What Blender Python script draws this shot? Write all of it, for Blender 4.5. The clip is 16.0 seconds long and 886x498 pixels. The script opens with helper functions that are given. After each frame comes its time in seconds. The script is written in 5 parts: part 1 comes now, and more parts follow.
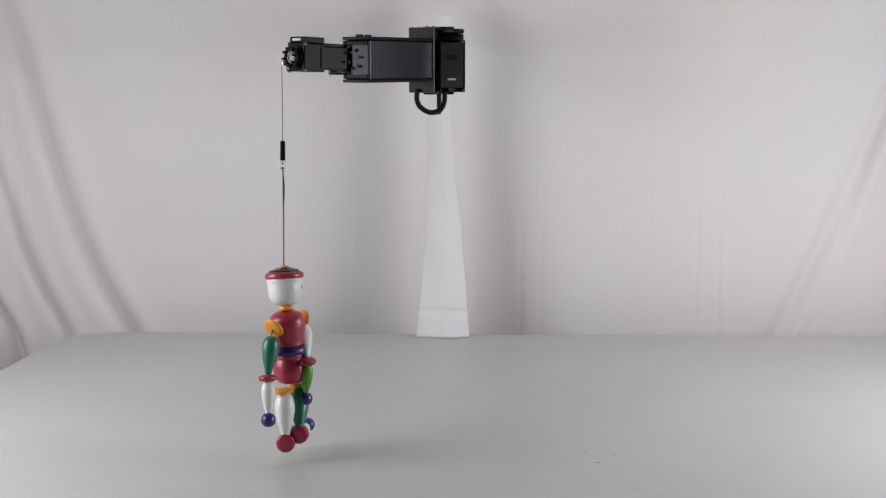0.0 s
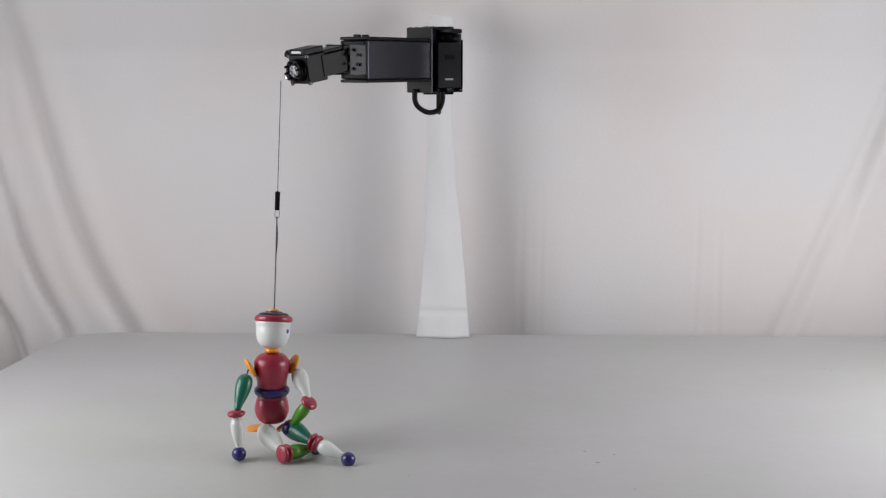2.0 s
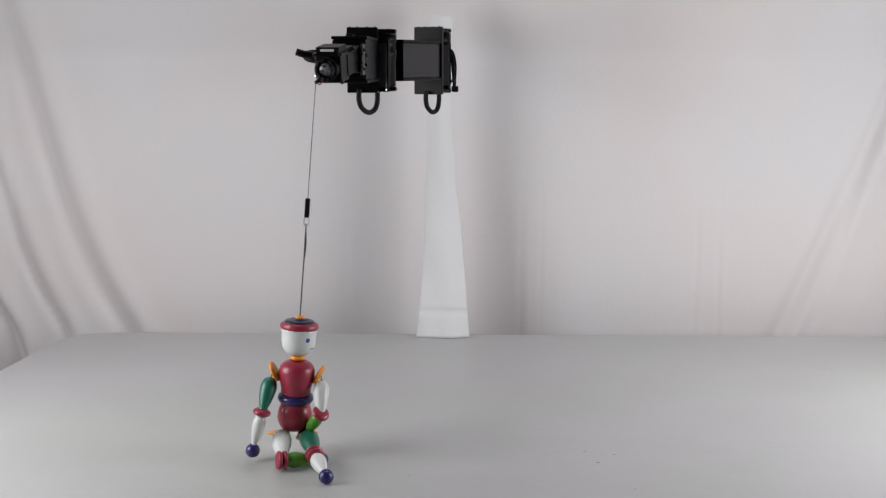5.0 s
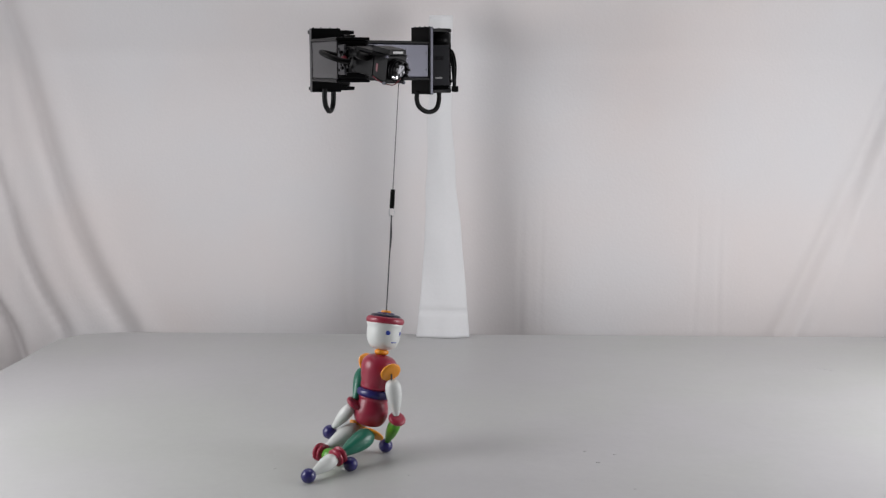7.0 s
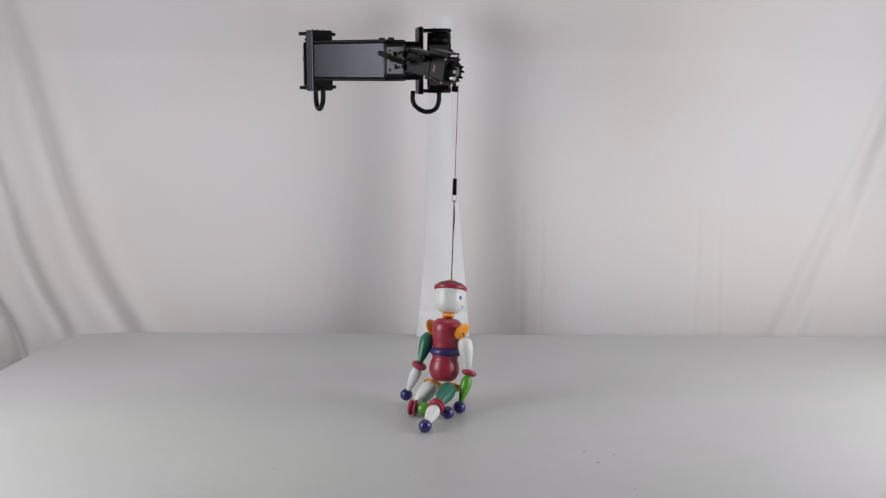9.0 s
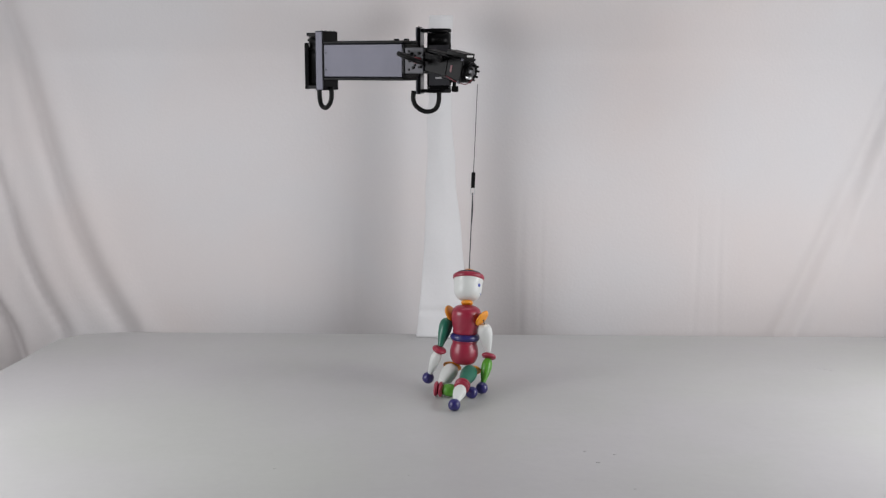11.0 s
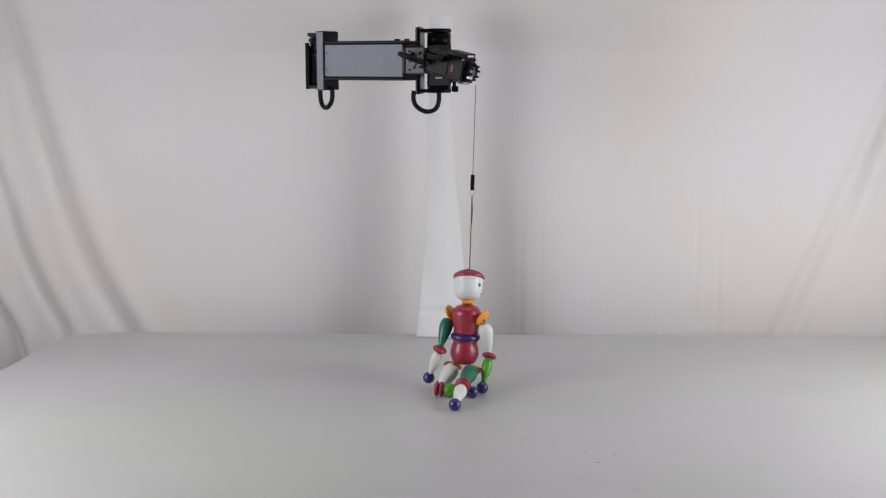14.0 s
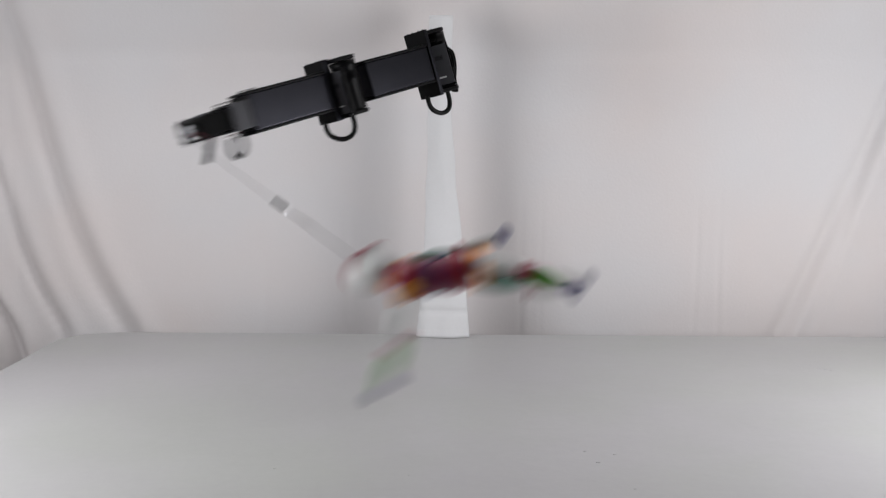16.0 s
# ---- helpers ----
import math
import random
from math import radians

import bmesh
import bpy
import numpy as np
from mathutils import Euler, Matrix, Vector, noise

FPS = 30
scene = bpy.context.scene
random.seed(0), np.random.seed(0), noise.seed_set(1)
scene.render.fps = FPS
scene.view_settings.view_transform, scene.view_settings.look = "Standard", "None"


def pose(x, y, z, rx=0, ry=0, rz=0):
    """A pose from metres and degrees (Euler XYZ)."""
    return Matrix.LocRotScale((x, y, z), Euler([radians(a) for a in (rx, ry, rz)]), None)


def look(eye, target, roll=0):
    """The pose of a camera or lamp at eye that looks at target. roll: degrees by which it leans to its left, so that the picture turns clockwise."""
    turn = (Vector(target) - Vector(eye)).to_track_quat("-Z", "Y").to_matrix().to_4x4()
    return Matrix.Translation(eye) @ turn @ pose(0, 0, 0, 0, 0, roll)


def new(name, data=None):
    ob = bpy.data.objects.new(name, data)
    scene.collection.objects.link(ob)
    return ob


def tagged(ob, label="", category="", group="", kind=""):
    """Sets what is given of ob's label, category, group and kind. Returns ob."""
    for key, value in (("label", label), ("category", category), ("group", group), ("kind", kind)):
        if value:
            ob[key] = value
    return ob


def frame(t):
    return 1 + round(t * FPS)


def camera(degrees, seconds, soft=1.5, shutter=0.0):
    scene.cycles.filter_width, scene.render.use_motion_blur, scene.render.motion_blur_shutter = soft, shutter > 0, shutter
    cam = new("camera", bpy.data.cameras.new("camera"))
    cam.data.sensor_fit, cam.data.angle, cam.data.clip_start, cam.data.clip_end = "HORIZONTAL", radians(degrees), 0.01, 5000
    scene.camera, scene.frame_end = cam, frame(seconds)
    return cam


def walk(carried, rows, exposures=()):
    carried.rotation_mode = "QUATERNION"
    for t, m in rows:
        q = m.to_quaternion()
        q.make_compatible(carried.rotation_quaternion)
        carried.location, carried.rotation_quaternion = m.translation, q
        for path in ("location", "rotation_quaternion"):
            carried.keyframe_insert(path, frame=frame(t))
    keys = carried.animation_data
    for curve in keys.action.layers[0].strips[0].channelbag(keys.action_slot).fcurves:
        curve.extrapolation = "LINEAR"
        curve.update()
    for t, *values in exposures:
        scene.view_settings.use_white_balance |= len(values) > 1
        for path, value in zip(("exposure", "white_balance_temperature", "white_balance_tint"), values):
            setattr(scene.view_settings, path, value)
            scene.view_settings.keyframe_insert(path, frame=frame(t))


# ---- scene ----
from mathutils import Quaternion

T = 0.75                      # height of the table top
H = 0.585                     # lens above the table top
BASE_X, BASE_Y, BASE_Z = -0.0073, 2.1682, 1.3448     # the robot's first joint
cam = camera(42.0, 16.0, soft=1.3, shutter=0.5)
CAM = pose(0, 0, T + H, 90 - 9.0, 0, 0)
walk(cam, [(0, CAM), (16, CAM)])

# ---- light ----
world = bpy.data.worlds.new("world")
scene.world = world
world.use_nodes = True
world.node_tree.nodes["Background"].inputs[0].default_value = (0.9, 0.93, 1.0, 1)
world.node_tree.nodes["Background"].inputs[1].default_value = 0.15
scene.view_settings.exposure = 0.0


def area_lamp(name, eye, target, size, size_y, power, colour):
    data = bpy.data.lights.new(name, "AREA")
    data.shape, data.size, data.size_y, data.energy, data.color = "RECTANGLE", size, size_y, power, colour
    ob = new(name, data)
    ob.matrix_world = look(eye, target)
    return ob


area_lamp("side_lamp", (-1.10, 1.48, T + 0.52), (0.79, 2.49, T + 0.08), 0.68, 0.68, 11.1, (0.990, 0.986, 1.01))
area_lamp("side_lamp", (1.20, 1.64, T + 0.43), (-0.79, 2.49, T + 0.08), 0.68, 0.68, 12.0, (0.990, 0.986, 1.01))
# unseen overhead fill, added to even out the brightness of table and curtain
area_lamp("overhead_fill", (0.0, 2.26, 2.64), (0.0, 2.28, 0.75), 1.6, 0.45, 12.5, (1.0, 0.985, 1.0))

# ---- materials ----
def material(name, colour, rough=0.5, metal=0.0, vary=0.08, scale=40.0, bump=0.0, bump_scale=200.0, coat=0.0, spec=0.5,
             stain=0.0, stain_scale=3.0, tint=None):
    """A principled surface with grain at a fine scale, stains at a large one and a fine relief."""
    m = bpy.data.materials.new(name)
    m.use_nodes = True
    nt = m.node_tree
    n, l = nt.nodes, nt.links
    b = n["Principled BSDF"]
    co = n.new("ShaderNodeTexCoord")
    fine = n.new("ShaderNodeTexNoise")
    fine.inputs["Scale"].default_value, fine.inputs["Detail"].default_value = scale, 6
    wide = n.new("ShaderNodeTexNoise")
    wide.inputs["Scale"].default_value, wide.inputs["Detail"].default_value = stain_scale, 4
    l.new(co.outputs["Object"], fine.inputs["Vector"])
    l.new(co.outputs["Object"], wide.inputs["Vector"])
    add = n.new("ShaderNodeMath")
    add.operation = "MULTIPLY_ADD"
    l.new(fine.outputs["Fac"], add.inputs[0])
    add.inputs[1].default_value = 2 * vary
    add.inputs[2].default_value = 1 - vary - stain
    mul = n.new("ShaderNodeMath")
    mul.operation = "MULTIPLY_ADD"
    l.new(wide.outputs["Fac"], mul.inputs[0])
    mul.inputs[1].default_value = 2 * stain
    l.new(add.outputs[0], mul.inputs[2])
    mix = n.new("ShaderNodeMix")
    mix.data_type, mix.blend_type = "RGBA", "MULTIPLY"
    mix.inputs["Factor"].default_value = 1
    mix.inputs["A"].default_value = (*colour, 1)
    if tint:
        hue = n.new("ShaderNodeMix")
        hue.data_type = "RGBA"
        hue.inputs["A"].default_value, hue.inputs["B"].default_value = (*colour, 1), (*tint, 1)
        patch = n.new("ShaderNodeTexNoise")
        patch.inputs["Scale"].default_value, patch.inputs["Detail"].default_value = stain_scale * 0.9, 3
        move = n.new("ShaderNodeMapping")
        move.inputs["Location"].default_value = (3.1, 1.7, 5.3)
        l.new(co.outputs["Object"], move.inputs["Vector"])
        l.new(move.outputs["Vector"], patch.inputs["Vector"])
        ramp = n.new("ShaderNodeMapRange")
        ramp.inputs["From Min"].default_value, ramp.inputs["From Max"].default_value = 0.38, 0.68
        l.new(patch.outputs["Fac"], ramp.inputs["Value"])
        l.new(ramp.outputs["Result"], hue.inputs["Factor"])
        l.new(hue.outputs["Result"], mix.inputs["A"])
    l.new(mul.outputs[0], mix.inputs["B"])
    l.new(mix.outputs["Result"], b.inputs["Base Color"])
    b.inputs["Roughness"].default_value, b.inputs["Metallic"].default_value = rough, metal
    b.inputs["Coat Weight"].default_value, b.inputs["Specular IOR Level"].default_value = coat, spec
    b.inputs["Coat Roughness"].default_value = 0.15
    if bump:
        bt = n.new("ShaderNodeTexNoise")
        bt.inputs["Scale"].default_value, bt.inputs["Detail"].default_value = bump_scale, 5
        l.new(co.outputs["Object"], bt.inputs["Vector"])
        bp = n.new("ShaderNodeBump")
        bp.inputs["Strength"].default_value, bp.inputs["Distance"].default_value = 0.6, bump
        l.new(bt.outputs["Fac"], bp.inputs["Height"])
        l.new(bp.outputs["Normal"], b.inputs["Normal"])
    return m


M_TABLE = material("matt_grey_table_paint", (0.438, 0.434, 0.440), 0.40, spec=0.6, vary=0.03, scale=60, bump=0.0022, bump_scale=15, stain=0.08, stain_scale=3.4, tint=(0.424, 0.434, 0.416))
M_CLOTH = material("white_muslin", (0.648, 0.634, 0.642), 0.9, vary=0.02, scale=300, bump=0.0006, bump_scale=160, spec=0.15, stain=0.04, stain_scale=2.4, tint=(0.670, 0.622, 0.612))
M_STRIP = material("bright_white_cloth", (0.70, 0.70, 0.71), 0.85, vary=0.02, scale=200, bump=0.002, bump_scale=30, spec=0.2, stain=0.02)
M_POST = material("off_white_post_paint", (0.44, 0.43, 0.42), 0.6, vary=0.03, scale=90, bump=0.0004, bump_scale=60, spec=0.3, stain=0.05, stain_scale=9.0)
M_WALL = material("grey_room_plaster", (0.24, 0.24, 0.24), 0.9, vary=0.04, scale=30, stain=0.04)
M_RED = material("red_lacquer", (0.30, 0.018, 0.045), 0.39, vary=0.10, scale=120, coat=0.22, bump=0.0002, bump_scale=400)
M_WHITE = material("white_lacquer", (0.66, 0.68, 0.66), 0.43, vary=0.03, scale=120, coat=0.22, bump=0.0002, bump_scale=400)
M_GREEN = material("dark_green_lacquer", (0.010, 0.135, 0.085), 0.39, vary=0.12, scale=120, coat=0.22, bump=0.0002, bump_scale=400)
M_LIME = material("light_green_lacquer", (0.085, 0.30, 0.022), 0.41, vary=0.10, scale=120, coat=0.22, bump=0.0002, bump_scale=400)
M_ORANGE = material("orange_lacquer", (0.80, 0.30, 0.018), 0.43, vary=0.08, scale=120, coat=0.22, bump=0.0002, bump_scale=400)
M_BLUE = material("dark_blue_lacquer", (0.022, 0.018, 0.13), 0.35, vary=0.12, scale=120, coat=0.22, bump=0.0002, bump_scale=400)
M_NIGHT = material("black_blue_lacquer", (0.010, 0.009, 0.028), 0.34, vary=0.2, scale=90, coat=0.3)
M_EYE = material("blue_dot_paint", (0.03, 0.06, 0.35), 0.35, vary=0.05)
M_BLACK = material("black_anodised_aluminium", (0.0032, 0.0032, 0.0036), 0.36, metal=0.0, vary=0.15, scale=90, bump=0.0001, bump_scale=900, spec=0.09, stain=0.1, stain_scale=14)
M_PANEL = material("dark_grey_brushed_panel", (0.033, 0.033, 0.039), 0.28, metal=1.0, vary=0.10, scale=60, bump=0.0001, bump_scale=800, stain=0.12, stain_scale=18)
# even grey between the dark cover and its glint, so the glint is in the colour
M_PLATE = material("cover_plate_with_glint", (0.045, 0.045, 0.050), 0.30, metal=0.0, vary=0.08, scale=80, bump=0.0001, bump_scale=700, stain=0.08, stain_scale=20)
M_ZINC = material("dull_zinc", (0.17, 0.17, 0.18), 0.48, metal=1.0, vary=0.1, scale=160)
M_ZINC_DARK = material("grey_bead_blasted_metal", (0.045, 0.045, 0.050), 0.45, metal=0.6, vary=0.1, scale=140, stain=0.1, stain_scale=30)
M_RUBBER = material("black_cable_sleeve", (0.005, 0.005, 0.005), 0.5, spec=0.15, vary=0.15, scale=200, bump=0.0004, bump_scale=700)
M_STEEL = material("bright_steel", (0.55, 0.55, 0.56), 0.28, metal=1.0, vary=0.06, scale=200)
M_LABEL = material("white_printed_label", (0.55, 0.55, 0.55), 0.5, vary=0.05, scale=300)
M_WIRE = material("red_wire_sleeve", (0.13, 0.010, 0.020), 0.45, vary=0.08, scale=200)
M_CORD = material("dark_braided_cord", (0.055, 0.055, 0.06), 0.7, vary=0.2, scale=600)
M_COVER = material("dark_grey_plastic", (0.018, 0.018, 0.021), 0.42, vary=0.1, scale=150, bump=0.0001, bump_scale=900)


# ---- mesh helpers ----
def mesh_object(name, bm, mat, smooth=True):
    me = bpy.data.meshes.new(name)
    bm.normal_update()
    bm.to_mesh(me)
    bm.free()
    me.materials.append(mat)
    if smooth:
        for p in me.polygons:
            p.use_smooth = True
    return new(name, me)


def part(name, bm, mat, parent, label="", smooth=True):
    ob = mesh_object(name, bm, mat, smooth)
    ob.parent = parent
    return tagged(ob, label)


def box(bm, x0, y0, z0, x1, y1, z1, bevel=0.0, m=None):
    made = bmesh.ops.create_cube(bm, size=1.0)["verts"]
    bmesh.ops.scale(bm, vec=(x1 - x0, y1 - y0, z1 - z0), verts=made)
    bmesh.ops.translate(bm, vec=((x0 + x1) / 2, (y0 + y1) / 2, (z0 + z1) / 2), verts=made)
    if bevel:
        edges = list({e for v in made for e in v.link_edges})
        out = bmesh.ops.bevel(bm, geom=edges, offset=bevel, segments=2, profile=0.6, affect="EDGES")
        made = list({v for f in out["faces"] for v in f.verts})
    if m:
        bmesh.ops.transform(bm, matrix=m, verts=made)
    return bm


def new_box(*a, **k):
    return box(bmesh.new(), *a, **k)


# ---- room, table, curtain ----
def sheet(name, nx, nz, place, mat, thick):
    """A cloth from a grid, with a front, a back and closed edges; place(u, v) gives the points of its front."""
    verts, faces = [], []
    for back in (0, 1):
        for j in range(nz + 1):
            for i in range(nx + 1):
                x, y, z = place(i / nx, j / nz)
                verts.append((x, y + back * thick, z))
    row, layer = nx + 1, (nx + 1) * (nz + 1)
    for j in range(nz):
        for i in range(nx):
            a = j * row + i
            faces.append((a, a + 1, a + 1 + row, a + row))
            faces.append((layer + a, layer + a + row, layer + a + 1 + row, layer + a + 1))
    rim = [i for i in range(row)] + [j * row + nx for j in range(1, nz + 1)] + [nz * row + i for i in range(nx - 1, -1, -1)] + [j * row for j in range(nz - 1, 0, -1)]
    for a, b in zip(rim, rim[1:] + rim[:1]):
        faces.append((b, a, a + layer, b + layer))
    me = bpy.data.meshes.new(name)
    me.from_pydata(verts, [], faces)
    me.materials.append(mat)
    for p in me.polygons:
        p.use_smooth = True
    return new(name, me)


def structure(name, bm, mat, label, category, smooth=False):
    return tagged(mesh_object(name, bm, mat, smooth), label, category, kind="structure")


structure("floor", new_box(-2.6, -1.6, -0.1, 2.6, 3.4, 0.0), M_WALL, "plain grey studio floor under the table", "floor")
structure("ceiling", new_box(-2.6, -1.6, 2.7, 2.6, 3.4, 2.8), M_WALL, "plain grey studio ceiling", "ceiling")
structure("wall_north", new_box(-2.6, 3.3, 0.0, 2.6, 3.4, 2.7), M_WALL, "plain grey wall behind the curtain", "wall")
structure("wall_south", new_box(-2.6, -1.6, 0.0, 2.6, -1.5, 2.7), M_WALL, "plain grey wall behind the camera", "wall")
structure("wall_west", new_box(-2.7, -1.6, 0.0, -2.6, 3.4, 2.7), M_WALL, "plain grey side wall", "wall")
structure("wall_east", new_box(2.6, -1.6, 0.0, 2.7, 3.4, 2.7), M_WALL, "plain grey side wall", "wall")


def bumpy(x, c, w):
    return math.exp(-((x - c) / w) ** 2)


def curtain_place(u, v):
    x = -1.55 + 3.1 * u
    z = 0.15 + 2.35 * v
    h = z - T
    y = 2.62 + 0.004 * math.sin(5.1 * x + 0.6) + 0.0018 * math.sin(17 * x + 1.3 * math.sin(3 * x))
    # creases that slant outwards as they rise
    for c, slant, w, d in ((-0.883, -0.30, 0.013, 0.013), (-0.745, -0.32, 0.023, 0.018), (-1.014, -0.26, 0.014, 0.022),
                           (0.79, 0.42, 0.020, 0.015), (0.845, 0.30, 0.014, 0.005), (-0.217, -0.01, 0.005, 0.0009), (0.186, 0.0, 0.004, 0.0011),
                           (0.222, 0.02, 0.004, 0.0008), (0.64, -0.02, 0.004, 0.0012), (0.58, 0.03, 0.005, 0.0010), (-0.42, 0.05, 0.012, 0.0015)):
        if abs(slant) < 0.1:
            d *= max(0.0, min(1.0, (0.34 - h) / 0.2)) * (0.7 + 0.6 * noise.noise((40 * c, 7 * h, 0.0)))
        run = slant * h if x > -0.5 or h < 0 else slant * ((h + 0.03) ** 0.6 - 0.122)
        y += d * bumpy(x, c + run + 0.012 * noise.noise((30 * c, 3.0 * h, 4.0)), w * (1 + 0.5 * noise.noise((9 * c, 4 * h, 1.0)))) - 0.5 * d * bumpy(x, c + run + 2.2 * w, 1.6 * w)
    y += 0.004 * noise.noise((3 * x, 2 * z, 0.3)) + 0.0012 * noise.noise((9 * x + 2 * z, 5 * z, 2.3))
    # shade put into the shape: the top leans forward so its band turns darker
    if h > 0.60:
        y -= 0.32 * (h - 0.60) - 0.006
    if x < -0.98:
        y -= 0.35 * (-0.98 - x)
    if x > 1.08:
        y -= 0.3 * (x - 1.08)
    return (x, y, z)


curtain = sheet("curtain", 620, 120, curtain_place, M_CLOTH, 0.0015)
tagged(curtain, "off-white muslin backdrop curtain with soft slanting folds", "curtain", kind="structure")

table = new("table")
tagged(table, "large table with a matt grey painted top", "table")
bm = bmesh.new()
quad = [(-1.01, 0.75), (1.25, 0.75), (1.25, 2.455), (-0.716, 2.512), (-0.795, 2.490), (-0.836, 2.440)]
top = [bm.verts.new((x, y, T)) for x, y in quad]
low = [bm.verts.new((x, y, T - 0.03)) for x, y in quad]
bm.faces.new(top)
bm.faces.new(low[::-1])
for i in range(len(quad)):
    bm.faces.new((top[i], low[i], low[(i + 1) % len(quad)], top[(i + 1) % len(quad)]))
bmesh.ops.bevel(bm, geom=bm.edges[:], offset=0.003, segments=2, affect="EDGES")
part("tabletop", bm, M_TABLE, table, smooth=False)
for x, y, r in ((-0.2475, 1.628, 0.0022), (0.270, 1.545, 0.0020), (0.232, 1.655, 0.0028), (0.262, 1.690, 0.0024), (0.218, 1.705, 0.0020), (-0.05, 1.60, 0.0014)):
    fleck = bmesh.new()
    bmesh.ops.create_icosphere(fleck, subdivisions=2, radius=r)
    for v in fleck.verts:
        v.co *= 1 + 0.35 * noise.noise(v.co * 900)
        v.co = (v.co.x * 1.3 + x, v.co.y + y, v.co.z * 0.28 + T + 0.0002)
    part("paint_fleck", fleck, M_TABLE, table)
for x, y, a, n in ((0.745, 2.19, -35, 0.050),):
    ridge = bmesh.new()
    bmesh.ops.create_icosphere(ridge, subdivisions=3, radius=1.0)
    turn = Matrix.Translation((x, y, T)) @ pose(0, 0, 0, 0, 0, a)
    for v in ridge.verts:
        v.co = turn @ Vector((v.co.x * n / 2, v.co.y * 0.0016 + 0.004 * noise.noise((v.co.x * 3, x, 0)), v.co.z * 0.00009))
    part("paint_ridge", ridge, M_TABLE, table)
for x, y in ((-0.85, 0.85), (1.15, 0.85), (1.15, 2.3), (-0.75, 2.35)):
    part("leg", new_box(x - 0.03, y - 0.03, 0.0, x + 0.03, y + 0.03, T - 0.03, bevel=0.004), M_TABLE, table)


def strip_place(u, v):
    h = v * 0.690
    w = 0.0250 + 0.0345 * max(0.0, 1 - h / 0.52) ** 1.4
    c = -0.003 + 0.003 * math.sin(9 * h) + 0.004 * max(0.0, 1 - h / 0.3)
    x = c + w * (2 * u - 1) * (1.0 if u < 0.5 else 0.95) + 0.003 * noise.noise((2.0 * u, 14 * h, 5.0))
    y = 2.458 + 0.020 * min(1.0, h / 0.3) - 0.010 * math.cos(1.5 * (2 * u - 1)) + 0.006 * noise.noise((22 * x, 9 * h, 1.0))
    y += 0.005 * bumpy(h, 0.058 - 0.03 * x, 0.005)
    return (x, y, T + 0.001 + h)


strip = sheet("cloth_strip", 30, 110, strip_place, M_STRIP, 0.002)
tagged(strip, "bright white cloth strip wrapped down the column behind the table", "cloth", kind="structure")
column = structure("column", new_box(-0.022, 2.48, 0.0, 0.016, 2.518, T + 0.685, bevel=0.003), M_POST, "white square post behind the table", "post")


# ---- turned and bent shapes ----
def lathe(profile, seg=28, m=None):
    """A turned body from (radius, height) pairs; ends on the axis are closed."""
    bm = bmesh.new()
    rings = []
    for r, z in profile:
        if r < 1e-6:
            rings.append([bm.verts.new((0, 0, z))])
        else:
            rings.append([bm.verts.new((r * math.cos(2 * math.pi * i / seg), r * math.sin(2 * math.pi * i / seg), z)) for i in range(seg)])
    for a, b in zip(rings, rings[1:]):
        for i in range(seg):
            j = (i + 1) % seg
            if len(a) == 1 and len(b) > 1:
                bm.faces.new((a[0], b[i], b[j]))
            elif len(b) == 1 and len(a) > 1:
                bm.faces.new((a[i], b[0], a[j]))
            elif len(a) > 1:
                bm.faces.new((a[i], b[i], b[j], a[j]))
    for ring, flip in ((rings[0], True), (rings[-1], False)):
        if len(ring) > 1:
            bm.faces.new(ring[::-1] if flip else ring)
    bmesh.ops.recalc_face_normals(bm, faces=bm.faces[:])
    if m:
        bmesh.ops.transform(bm, matrix=m, verts=bm.verts[:])
    return bm


def smooth_profile(points, steps=5):
    """A Catmull-Rom curve through (radius, height) pairs."""
    out = []
    p = [points[0]] + list(points) + [points[-1]]
    for i in range(1, len(p) - 2):
        for s in range(steps):
            t = s / steps
            out.append(tuple(max(0.0, 0.5 * (2 * p[i][k] + (p[i + 1][k] - p[i - 1][k]) * t
                                             + (2 * p[i - 1][k] - 5 * p[i][k] + 4 * p[i + 1][k] - p[i + 2][k]) * t * t
                                             + (3 * p[i][k] - p[i - 1][k] - 3 * p[i + 1][k] + p[i + 2][k]) * t ** 3))
                             if k == 0 else
                             0.5 * (2 * p[i][k] + (p[i + 1][k] - p[i - 1][k]) * t
                                    + (2 * p[i - 1][k] - 5 * p[i][k] + 4 * p[i + 1][k] - p[i + 2][k]) * t * t
                                    + (3 * p[i][k] - p[i - 1][k] - 3 * p[i + 1][k] + p[i + 2][k]) * t ** 3) for k in (0, 1)))
    out.append(points[-1])
    return out


def lens(r, thick, z=0.0, m=None):
    """A flat bead with rounded rim."""
    h = thick / 2
    return lathe(smooth_profile([(0, z - h), (r * 0.6, z - h * 0.95), (r * 0.92, z - h * 0.55), (r, z), (r * 0.92, z + h * 0.55), (r * 0.6, z + h * 0.95), (0, z + h)], 3), 28, m)


def ball(r, z):
    return lathe([(r * math.sin(math.pi * i / 14), z - r * math.cos(math.pi * i / 14)) for i in range(15)], 24)


